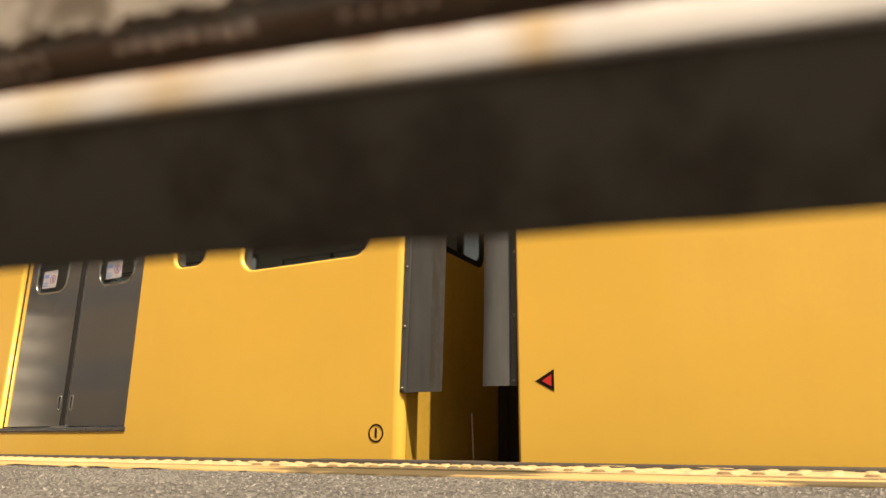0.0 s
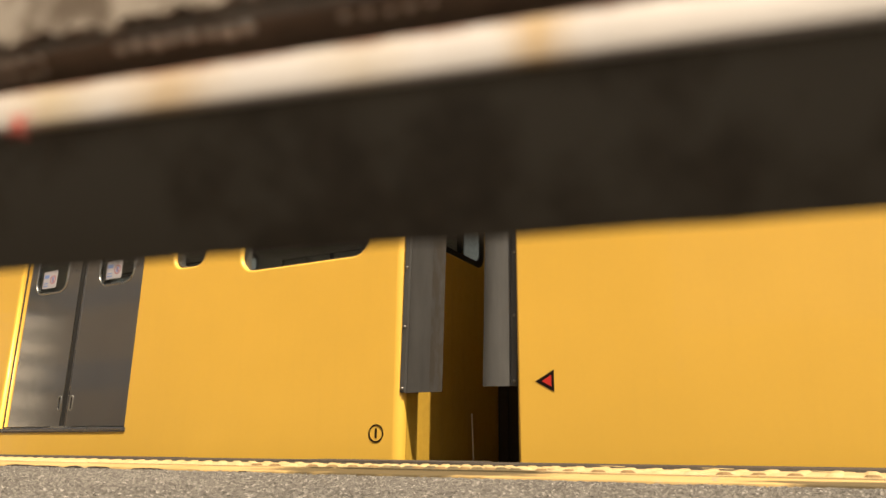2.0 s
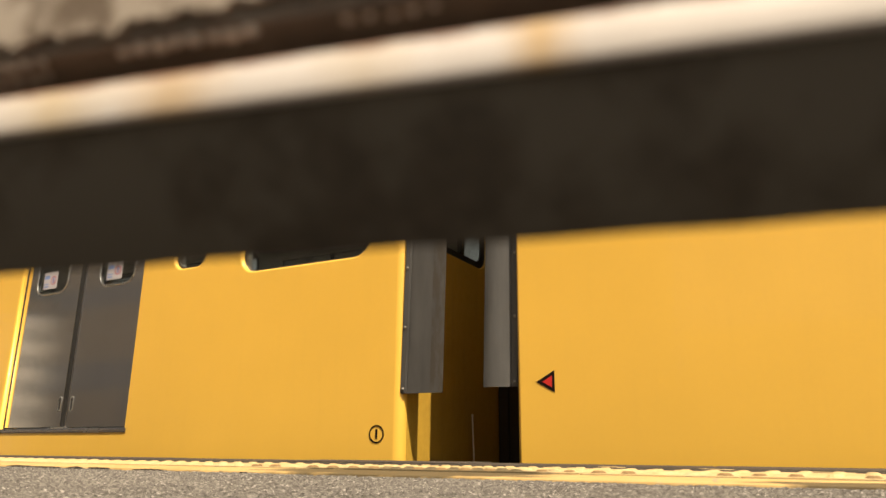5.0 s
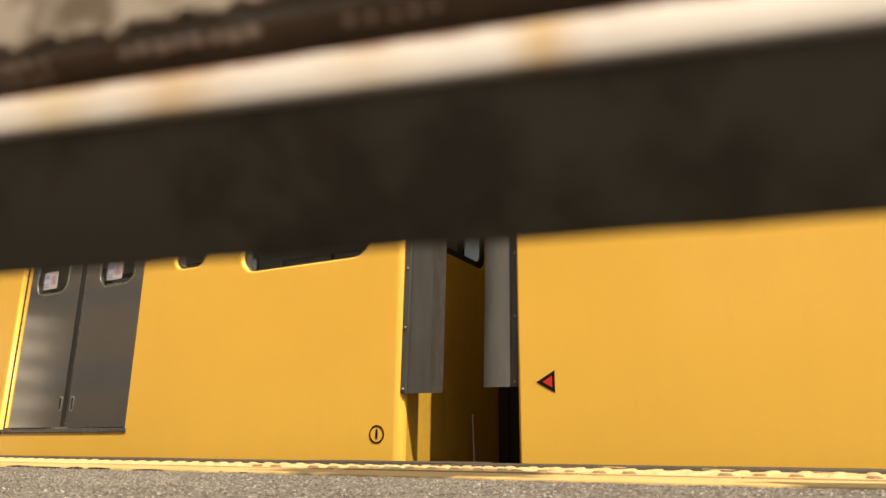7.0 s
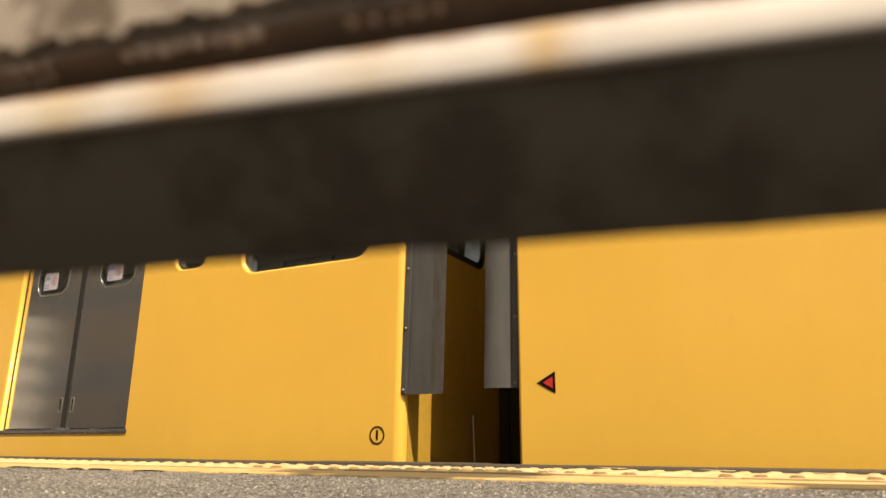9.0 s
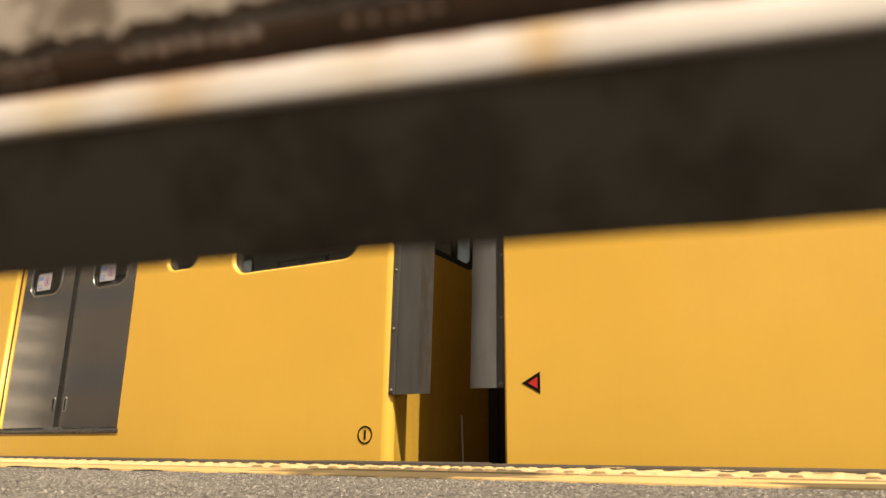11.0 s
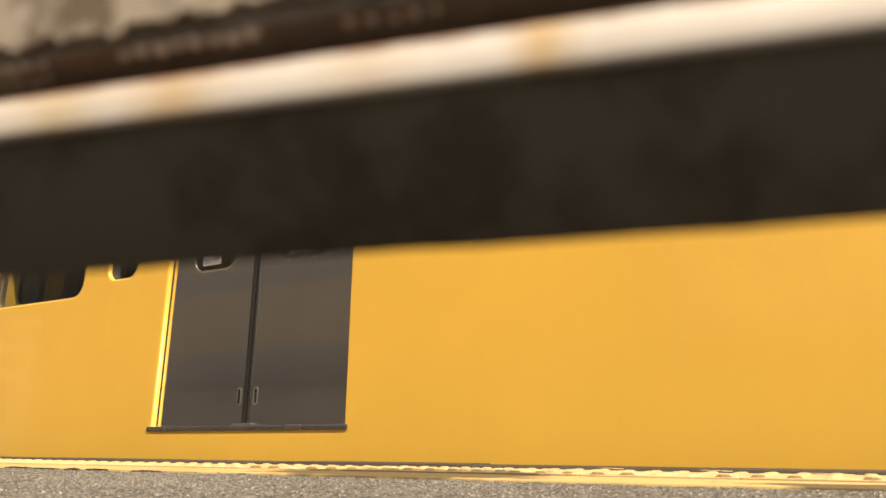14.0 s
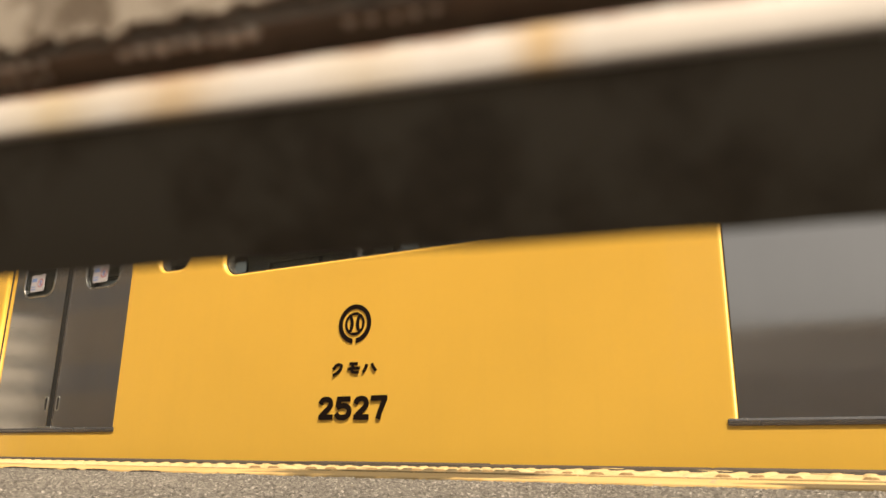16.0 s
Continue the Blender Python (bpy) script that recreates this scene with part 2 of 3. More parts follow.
def rod(a, b, r, sides=12):
    bm = bmesh.new()
    add_rod(bm, a, b, r, sides)
    return bm


def rounded(x0, x1, z0, z1, r, steps=6):
    """Outline of a rectangle with round corners."""
    pts = []
    for cx, cz, start in ((x1 - r, z1 - r, 0), (x0 + r, z1 - r, 90), (x0 + r, z0 + r, 180), (x1 - r, z0 + r, 270)):
        for k in range(steps + 1):
            a = radians(start + 90 * k / steps)
            pts.append((cx + r * math.cos(a), cz + r * math.sin(a)))
    return pts


def ring(cx, cz, r, steps=32):
    return [(cx + r * math.cos(2 * math.pi * k / steps), cz + r * math.sin(2 * math.pi * k / steps)) for k in range(steps)]


def sheet(outlines, y0, y1, bevel=0.0, turn=None):
    """A mesh plate in the xz plane from depth y0 to y1: the first outline less the others, with rounded edges."""
    cu = bpy.data.curves.new("plate", "CURVE")
    cu.dimensions, cu.fill_mode = "2D", "BOTH"
    cu.extrude = max((y1 - y0) / 2 - bevel, 0.0001)
    cu.bevel_depth, cu.bevel_resolution, cu.offset = bevel, 2, -bevel
    for pts in outlines:
        s = cu.splines.new("POLY")
        s.points.add(len(pts) - 1)
        for q, (x, z) in zip(s.points, pts):
            q.co = (x, z, 0, 1)
        s.use_cyclic_u = True
    ob = bpy.data.objects.new("plate", cu)
    me = bpy.data.meshes.new_from_object(ob)
    me.transform(Matrix.Translation((0, (y0 + y1) / 2, 0)) @ pose(0, 0, 0, 90))
    bm = bmesh.new()
    bm.from_mesh(me)
    bmesh.ops.remove_doubles(bm, verts=bm.verts, dist=0.00008)
    bm.to_mesh(me)
    bm.free()
    if turn is not None:
        me.transform(turn)
    bpy.data.objects.remove(ob)
    bpy.data.curves.remove(cu)
    return me


def empty(name, m):
    ob = new(name)
    ob.empty_display_size = 0.2
    ob.matrix_basis = m
    return ob


# ---- setting ----
def platform_z(y):
    return SLOPE * y


def slab(name, x0, x1, y0, y1, depth, mat, lift=0.0, label=""):
    """A paved slab that follows the platform's fall."""
    bm = bmesh.new()
    add_box(bm, x0, x1, y0, y1, -depth, 0)
    for v in bm.verts:
        v.co.z = platform_z(v.co.y) + lift if v.co.z > -depth / 2 else -depth
    return tagged(part(name, bm, mat), label, "", "", "structure")


GROUND_Z = -1.05


def build_ground():
    bm = bmesh.new()
    bmesh.ops.create_grid(bm, x_segments=8, y_segments=8, size=2500)
    bmesh.ops.translate(bm, verts=bm.verts, vec=(0, 0, GROUND_Z))
    tagged(part("ground", bm, GRAVEL), "grey-brown ballast and gravel beside the track", "ground", "", "structure")


def build_platform():
    slab("platform", -90, 90, -7.5, EDGE_Y - 0.30, 1.05, ASPHALT, -0.006, "grey worn asphalt station platform")
    slab("platform_margin", -90, 90, 1.93, EDGE_Y - 0.30, 0.3, DARK_ASPHALT, -0.002, "dark asphalt margin between tactile tiles and coping")
    # rough wearing course where the aggregate shows
    rng = np.random.default_rng(4)
    x0, x1, y0, y1, step = -2.6, 0.35, 0.42, 1.372, 0.0046
    nx, ny = int((x1 - x0) / step), int((y1 - y0) / step)
    gx, gy = np.meshgrid(np.linspace(x0, x1, nx), np.linspace(y0, y1, ny))
    h = rng.random((ny, nx)) ** 1.6 * 0.0030
    wide = sum(np.sin(gx * a + b) * np.cos(gy * c + d) for a, b, c, d in ((9, 1, 7, 2), (23, 0, 17, 1), (41, 2, 31, 0))) * 0.0007
    gz = SLOPE * gy + h + wide - 0.001
    gx = gx + (rng.random((ny, nx)) - 0.5) * step * 0.7
    gy = gy + (rng.random((ny, nx)) - 0.5) * step * 0.7
    gz[0, :] = gz[:, 0] = gz[:, -1] = -0.012
    verts = np.stack([gx, gy, gz], -1).reshape(-1, 3)
    i = np.arange(nx * ny).reshape(ny, nx)
    quads = np.stack([i[:-1, :-1], i[:-1, 1:], i[1:, 1:], i[1:, :-1]], -1).reshape(-1, 4)
    me = bpy.data.meshes.new("asphalt")
    me.from_pydata(verts.tolist(), [], quads.tolist())
    tagged(part("asphalt", me, ASPHALT, None), "coarse grey asphalt with pale stone chips", "asphalt", "", "stuff")
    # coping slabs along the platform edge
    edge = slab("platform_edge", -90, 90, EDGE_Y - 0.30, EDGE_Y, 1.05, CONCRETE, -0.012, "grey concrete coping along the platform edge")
    rng = random.Random(8)
    x = -14.0
    while x < 8.0:
        bm = box(x + 0.006, x + 0.894, EDGE_Y - 0.295, EDGE_Y + 0.02, -0.05, 0, 0.006)
        lift = rng.uniform(-0.002, 0.003)
        for v in bm.verts:
            v.co.z += platform_z(v.co.y) + lift
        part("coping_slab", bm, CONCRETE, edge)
        x += 0.9


def build_yellow_line():
    """Smooth painted band in front of the dotted tiles, ragged where it has broken away."""
    rng = random.Random(3)
    pts, x = [], -30.0
    while x < 12:
        near = 1.372 + 0.012 * math.sin(x * 2.1) + rng.uniform(-0.004, 0.004)
        if -2.6 < x < -1.2:
            near += rng.uniform(-0.006, 0.035)
        pts.append((x, near))
        x += 0.035 if -3 < x < 0.5 else 0.4
    bm = bmesh.new()
    rows = []
    for x, near in pts:
        column = []
        for y, z in ((near, -0.004), (near + 0.002, 0.0035), (near + 0.010, 0.0055), (1.50, 0.0055), (1.598, 0.0055), (1.598, -0.004)):
            column.append(bm.verts.new((x, y, platform_z(y) + z)))
        rows.append(column)
    for a, b in zip(rows, rows[1:]):
        for k in range(5):
            bm.faces.new((a[k], b[k], b[k + 1], a[k + 1]))
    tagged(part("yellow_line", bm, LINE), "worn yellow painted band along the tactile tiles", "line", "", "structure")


def build_tactile_tiles():
    """Dotted warning tiles: each tile is a piece of the strip; dots are truncated domes."""
    strip = slab("tactile_strip", -45, 20, 1.600, 1.928, 0.4, CONCRETE, 0.001, "cream-yellow dotted tactile paving strip on the platform")
    size, pitch = 0.325, 0.065

    def tile():
        bm = box(-size / 2 + 0.0015, size / 2 - 0.0015, -size / 2, size / 2, -0.004, 0.0075, 0.0015)
        for i in range(5):
            for j in range(5):
                r = 0.0125
                bmesh.ops.create_cone(bm, cap_ends=True, segments=10, radius1=r * 1.35, radius2=r * 0.75, depth=0.0045,
                                      matrix=Matrix.Translation(((i - 2) * pitch, (j - 2) * pitch, 0.0075 + 0.0020)))
        bmesh.ops.recalc_face_normals(bm, faces=bm.faces)
        me = bpy.data.meshes.new("tactile_tile")
        bm.to_mesh(me)
        bm.free()
        me.materials.append(TILE)
        return me

    mesh = tile()
    # some front dots capped in dark brown
    bm = bmesh.new()
    bmesh.ops.create_cone(bm, cap_ends=True, segments=10, radius1=0.0174, radius2=0.0098, depth=0.0052)
    worn = bpy.data.meshes.new("dark_dot")
    bm.to_mesh(worn)
    bm.free()
    worn.materials.append(plain("dark_dot_brown", (0.23, 0.145, 0.065), 0.95))
    rng = random.Random(5)
    for k in range(-36, 14):
        ob = new("tactile_tile", mesh)
        ob.parent = strip
        y = 1.764 + rng.uniform(-0.0015, 0.0015)
        if k < 4:
            for i in range(5):
                if rng.random() < 0.65 and k > -4:
                    dot = new("dark_dot", worn)
                    dot.parent = strip
                    dx = -0.39 + k * size + (i - 2) * pitch
                    dot.matrix_basis = pose(dx, y - 2 * pitch - 0.0006, platform_z(y - 2 * pitch) + 0.0112)
        ob.matrix_basis = pose(-0.39 + k * size, y, platform_z(y) + 0.001 + rng.uniform(-0.001, 0.0012), math.degrees(math.atan(SLOPE)), rng.uniform(-0.15, 0.15), rng.uniform(-0.2, 0.2))


def build_broken_edge():
    """Crumbled joint between asphalt and paint: a broken lip with dirt and shade in its near-black colour, and a few
    loose crumbs.
    """
    rng = random.Random(11)
    dark = plain("crumb_and_crack_black", (0.035, 0.026, 0.019), 0.95)
    # spans and heights of the shaded cracks, set to fit the camera's view
    gaps = ((-2.60, -2.34, 0.0022), (-2.23, -2.10, 0.0042), (-2.10, -1.99, 0.0022), (-1.95, -1.885, 0.0048), (-1.86, -1.78, 0.0044), (-1.67, -1.57, 0.0030), (-1.30, -1.27, 0.0020))
    bm = bmesh.new()
    prev, x = None, -2.75
    while x < -0.95:
        tall = -0.004
        for g0, g1, h in gaps:
            if g0 < x < g1:
                tall = 0.0026 + 0.75 * h * math.sin(math.pi * (x - g0) / (g1 - g0)) ** 0.5 * rng.uniform(0.6, 1.15)
        y = 1.362 + 0.010 * math.sin(x * 2.1) + 0.004 * math.sin(x * 31)
        base = platform_z(y) - 0.002
        now = [bm.verts.new(c) for c in ((x, y, base - 0.004), (x, y + 0.001, base + 0.0020 + tall), (x, y + 0.008, base + 0.0022 + tall), (x, y + 0.016, base - 0.004))]
        if prev:
            for k in range(3):
                bm.faces.new((prev[k], now[k], now[k + 1], prev[k + 1]))
        prev = now
        x += 0.008
    tagged(part("broken_lip", bm, dark), "crumbled asphalt lip along the paint, near-black with dirt and painted shade", "", "", "structure")
    bm = bmesh.new()
    for k in range(16):
        x = rng.gauss(-1.90, 0.06)
        y = 1.352 + rng.gauss(0, 0.006)
        s = rng.uniform(0.0010, 0.0026)
        m = pose(x, y, platform_z(y) + 0.002, rng.uniform(-12, 12), rng.uniform(-12, 12), rng.uniform(-25, 25)) @ Matrix.Diagonal((s * rng.uniform(1.5, 4), s, s * 0.9, 1))
        bmesh.ops.create_icosphere(bm, subdivisions=1, radius=1.0, matrix=m)
    tagged(part("asphalt_crumbs", bm, dark), "loose black asphalt crumbs along the broken paint edge", "debris", "", "stuff")


def build_worn_marks():
    """Slanting worn paint dashes near the platform edge and a pale crack through the yellow band."""
    for x, y, long in ((-0.82, 2.65, 0.30), (-0.457, 2.57, 0.26), (-0.128, 2.43, 0.25)):
        bm = box(-long / 2, long / 2, -0.016, 0.016, -0.002, 0.0025, 0.001)
        bm.transform(pose(x, y, platform_z(y) - 0.004, math.degrees(math.atan(SLOPE)), 0, -52))
        tagged(part("paint_dash", bm, TILE), "worn pale yellow paint dash near the platform edge", "", "", "structure")
    rng = random.Random(17)
    bm = bmesh.new()
    prev = None
    for k in range(13):
        y = 1.380 + 0.215 * k / 12
        x = -0.232 - 0.036 * (k / 12) ** 0.6 + rng.uniform(-0.004, 0.004)
        w = 0.0016 + rng.uniform(0, 0.0012)
        now = [bm.verts.new((x + d, y, platform_z(y) + 0.0055 + h)) for d, h in ((-w - 0.001, 0.0), (-w, 0.0004), (w, 0.0004), (w + 0.001, 0.0))]
        if prev:
            for i in range(3):
                bm.faces.new((prev[i], now[i], now[i + 1], prev[i + 1]))
        prev = now
    tagged(part("filled_crack", bm, plain("crack_filler", (0.40, 0.31, 0.19), 0.9)), "pale filled crack across the yellow band", "", "", "structure")


def build_track():
    for y in (TRAIN_Y + 1.4 - 0.5335, TRAIN_Y + 1.4 + 0.5335):
        bm = bmesh.new()
        add_box(bm, -90, 90, y - 0.06, y + 0.06, GROUND_Z, GROUND_Z + 0.02)
        add_box(bm, -90, 90, y - 0.010, y + 0.010, GROUND_Z + 0.02, GROUND_Z + 0.12)
        add_box(bm, -90, 90, y - 0.033, y + 0.033, GROUND_Z + 0.12, GROUND_Z + 0.155, 0.006)
        tagged(part("rail", bm, RAIL), "rusty brown steel rail on the ballast", "rail", "", "structure")


# ---- low steel step in front of the lens ----
STEP_POSE = pose(0, 0.101, 0, 0, 0, 13.2)


def build_step():
    """A low steel step: a round-bottomed bar with a painted edge, a tread above it and an unseen plate added to cut
    ground bounce.
    """
    root = empty("steel_step", STEP_POSE)
    tagged(root, "low rusty steel step with chipped cream paint on its edge", "step")
    x0, x1 = -0.85, 0.75
    # round-bottomed bar that leans back under its painted edge
    bm = bmesh.new()
    prof = [(0.0030, 0.1249), (0.0030, 0.1172), (0.0053, 0.1125), (0.0078, 0.1079), (0.0104, 0.1038), (0.0132, 0.1000), (0.0156, 0.0972), (0.0173, 0.0955), (0.0200, 0.0963), (0.0222, 0.0995), (0.0240, 0.1040), (0.0240, 0.1249)]
    steps = 120
    loops = []
    for k in range(steps + 1):
        x = x0 + (x1 - x0) * k / steps
        dent = 0.00022 * math.sin(x * 170) + 0.00018 * math.sin(x * 410 + 1.0)
        loops.append([bm.verts.new((x, y + (dent if z < 0.117 else 0.0), z + (dent if z < 0.101 else 0.0))) for y, z in prof])
    n = len(prof)
    for a, b in zip(loops, loops[1:]):
        for k in range(n):
            bm.faces.new((a[k], a[(k + 1) % n], b[(k + 1) % n], b[k]))
    bm.faces.new(loops[0])
    bm.faces.new(loops[-1])
    part("lower_bar", bm, BAR, root, "dark rusty round-bottomed bar", smooth=True)
    bm = box(x0, x1, -0.0002, 0.0029, 0.1173, 0.1249, 0.0014)
    part("bar_edge", bm, BAR_EDGE, root, "cream paint chipped to orange rust", smooth=True)
    tread_z = 0.1327
    part("tread", box(x0, x1, 0.0009, 0.136, tread_z, tread_z + 0.0065, 0.0006), TREAD, root, "brown rusty tread plate")
    # pale beads under the tread's front stand for glints, in runs fitted to the view
    rng = random.Random(21)
    bead = bmesh.new()
    bmesh.ops.create_icosphere(bead, subdivisions=2, radius=1.0)
    bead_mesh = bpy.data.meshes.new("glint_bead")
    bead.to_mesh(bead_mesh)
    bead.free()
    bead_mesh.materials.append(BEAD)
    for x, end, y, size in ((-0.114, -0.086, 0.0028, 0.00145), (-0.0700, -0.0520, 0.0040, 0.00095), (-0.143, -0.131, 0.0020, 0.00100), (-0.146, -0.134, 0.0070, 0.00100)):
        while x < end:
            r = size * rng.uniform(0.75, 1.1)
            ob = new("glint_bead", bead_mesh)
            ob.parent = root
            ob.matrix_basis = Matrix.Translation((x, y + rng.uniform(-0.0004, 0.0004), tread_z - 0.0003)) @ Matrix.Diagonal((r, r, r * 0.8, 1))
            x += 0.0037 * rng.uniform(0.9, 1.1)
    # nosing with a flaking lower edge, its outline shaped to fit the camera's view
    bm = bmesh.new()
    prev = None
    x = x0
    while x < x1:
        flake = math.sin(x * 620) + 0.8 * math.sin(x * 1130 + 1.3) + 0.6 * math.sin(x * 290 + 0.4)
        low = tread_z + 0.0027 + 0.04 * min(max(x + 0.115, 0.0), 0.08) + 0.00062 * flake - rng.uniform(0, 0.0007)
        ring_now = [bm.verts.new((x, y, z)) for y, z in ((-0.0013, low), (-0.0014, tread_z + 0.036), (0.0002, tread_z + 0.0375), (0.0006, low))]
        if prev:
            for k in range(4):
                bm.faces.new((prev[k], ring_now[k], ring_now[(k + 1) % 4], prev[(k + 1) % 4]))
        prev = ring_now
        x += 0.0012 if -0.2 < x < 0.02 else 0.006
    part("nosing", bm, TREAD_EDGE, root, "weathered beige nosing with a flaking lower edge")
    for x in (x0 + 0.02, x1 - 0.06):
        bm = bmesh.new()
        add_box(bm, x, x + 0.04, 0.0245, 0.120, -0.012, tread_z, 0.002)
        part("leg", bm, BAR, root)
    # unseen black plate, added to darken the bar by cutting ground bounce
    part("bounce_plate", box(x0 - 0.02, x1 + 0.02, -0.50, 0.45, -0.012, SLOPE * 0.55 + 0.004, 0.002), BOUNCE_PLATE, root, "black plate added out of view to cut light bounced off the asphalt")


def build_mite():
    """A red mite that runs along the painted edge of the bar."""
    red = plain("mite_red", (0.66, 0.10, 0.075), 0.7)
    root = empty("red_mite", STEP_POSE @ Matrix.Translation((0.03, -0.0009, 0.119)))
    tagged(root, "tiny bright red mite running along the painted bar", "mite")
    bm = bmesh.new()
    bmesh.ops.create_icosphere(bm, subdivisions=2, radius=1.0, matrix=Matrix.Diagonal((0.00075, 0.0006, 0.00085, 1)))
    bmesh.ops.create_icosphere(bm, subdivisions=2, radius=1.0, matrix=Matrix.Translation((-0.0010, 0, 0)) @ Matrix.Diagonal((0.0004, 0.0004, 0.0005, 1)))
    body = part("body", bm, red, root, smooth=True)
    for k, x in enumerate((-0.0012, -0.0005, 0.0003, 0.0010)):
        for side in (-1, 1):
            reach = -0.0009 if k < 2 else 0.0008
            bm = bmesh.new()
            add_rod(bm, (x, 0.0, side * 0.0007), (x + reach * 0.6, -0.0002, side * 0.0017), 0.00013, 6)
            add_rod(bm, (x + reach * 0.6, -0.0002, side * 0.0017), (x + reach, 0.0009, side * 0.0024), 0.00010, 6)
            part("leg", bm, red, root)
    return root


# ---- train ----
def strokes(car, name, lines, width, x, label):
    """Raised characters cut from plate, each stroke an even band with mitred bends."""
    bm = bmesh.new()
    for k, pts in enumerate(lines):
        pts = [Vector(p) for p in pts]
        if len(pts) > 3:
            ends = [pts[0], *pts, pts[-1]]
            pts = [0.5 * (2 * q + (r - p) * u + (2 * p - 5 * q + 4 * r - w) * u * u + (3 * q - p - 3 * r + w) * u ** 3)
                   for p, q, r, w in zip(ends, ends[1:], ends[2:], ends[3:]) for u in (0.0, 0.25, 0.5, 0.75)] + [pts[-1]]
        left, right = [], []
        for i, p in enumerate(pts):
            a = (p - pts[i - 1]).normalized() if i else (pts[1] - p).normalized()
            b = (pts[i + 1] - p).normalized() if i + 1 < len(pts) else a
            na, nb = Vector((-a.y, a.x)), Vector((-b.y, b.x))
            m = (na + nb).normalized()
            m *= width / 2 / max(0.55, m.dot(na))
            left.append(p + m)
            right.append(p - m)
        y0, y1 = -0.0048 - 0.0001 * k, -0.0004
        grid = [[bm.verts.new((x + q.x, y, q.y)) for q in side] for y in (y0, y1) for side in (left, right)]
        lf, rf, lb, rb = grid
        for i in range(len(pts) - 1):
            for a, b in ((lf, rf), (rf, rb), (rb, lb), (lb, lf)):
                bm.faces.new((a[i], a[i + 1], b[i + 1], b[i]))
        for i in (0, -1):
            bm.faces.new((lf[i], rf[i], rb[i], lb[i]))
    return part(name, bm, BLACK, car, label)


DOOR_W = 1.31
FLOOR_Z = 0.205
BODY_LOW, BODY_TOP = -0.16, 2.58
BODY_W = 2.80
WIN_Z, SMALL_Z, WIN_TOP = 1.070, 1.150, 2.12


def build_door(car, mid, half, side, sill=0.0):
    """A pair of sliding leaves with their sill. side -1: towards the platform, 1: the far side."""
    flip = Matrix.Identity(4) if side < 0 else pose(0, BODY_W, 0, 0, 0, 180)
    root = empty("sliding_door", Matrix.Translation((mid, 0, 0)) @ flip @ Matrix.Translation((0, 0.004, 0)))
    root.parent = car
    top = FLOOR_Z + 1.82
    for s in (-1, 1):
        a, b = sorted((s * 0.0235, s * (half + 0.03)))
        w0, w1 = sorted((s * 0.170, s * 0.505))
        leaf = part("door_leaf", sheet([[(a, FLOOR_Z + 0.012), (b, FLOOR_Z + 0.012), (b, top + 0.03), (a, top + 0.03)], rounded(w0, w1, 1.125, 1.86, 0.08)], 0.034, 0.062, 0.002), STEEL, root,
                    "brushed stainless steel door leaf")
        part("rim", sheet([rounded(w0 - 0.008, w1 + 0.008, 1.117, 1.868, 0.088), rounded(w0 + 0.004, w1 - 0.004, 1.129, 1.856, 0.076)], 0.029, 0.040, 0.003), BRIGHT, leaf)
        pane = part("pane", sheet([rounded(w0, w1, 1.125, 1.86, 0.08)], 0.044, 0.049), GLASS, leaf)
        pane.visible_shadow = False
        e0, e1 = sorted((s * 0.003, s * 0.0232))
        part("rubber_edge", box(e0, e1, 0.030, 0.062, FLOOR_Z + 0.015, top + 0.02, 0.008), RUBBER, leaf)
        t0, t1 = sorted((s * 0.0234, s * 0.0275))
        part("edge_strip", box(t0, t1, 0.0305, 0.0335, FLOOR_Z + 0.015, top + 0.02, 0.001), SILL, leaf)
        h = s * 0.060
        part("finger_pull", sheet([rounded(h - 0.016, h + 0.016, 0.316 + sill, 0.414 + sill, 0.0155), rounded(h - 0.009, h + 0.009, 0.325 + sill, 0.405 + sill, 0.0088)], 0.0305, 0.036, 0.0015), BRIGHT, leaf)
        # black plate stands in for the shade inside the finger recess
        part("pull_shade_plate", sheet([rounded(h - 0.010, h + 0.010, 0.323 + sill, 0.407 + sill, 0.0098)], 0.0328, 0.0345), RUBBER, leaf)
        if side < 0:
            c = (w0 + w1) / 2 - 0.045
            part("sticker", sheet([rounded(c - 0.066, c + 0.082, 1.163, 1.285, 0.006)], 0.0405, 0.0425), STICKER, leaf, "white warning sticker with a red ring")
            part("ring_mark", sheet([ring(c + 0.040, 1.222, 0.031), ring(c + 0.040, 1.222, 0.025)], 0.0395, 0.0405), PINK, leaf)
            bm = bmesh.new()
            add_box(bm, c + 0.020, c + 0.060, 0.0395, 0.0405, 1.2195, 1.2245)
            bmesh.ops.rotate(bm, verts=bm.verts, cent=(c + 0.040, 0.04, 1.222), matrix=Matrix.Rotation(radians(45), 3, "Y"))
            part("ring_bar", bm, PINK, leaf)
            part("print_figure", sheet([rounded(c + 0.030, c + 0.050, 1.204, 1.242, 0.008)], 0.0399, 0.0406), BLUE, leaf)
            part("print_bar", box(c - 0.058, c - 0.004, 0.0395, 0.0405, 1.236, 1.262), BLUE, leaf)
            part("print_bar", box(c - 0.058, c - 0.010, 0.0395, 0.0405, 1.176, 1.186), BLUE, leaf)
            part("print_bar", box(c - 0.058, c - 0.010, 0.0395, 0.0405, 1.196, 1.203), BLUE, leaf)
    part("sill", box(-half - 0.035, half + 0.022, -0.011, 0.070, FLOOR_Z - 0.026 + sill, FLOOR_Z + 0.004 + sill, 0.009), SILL, root, "steel door sill")
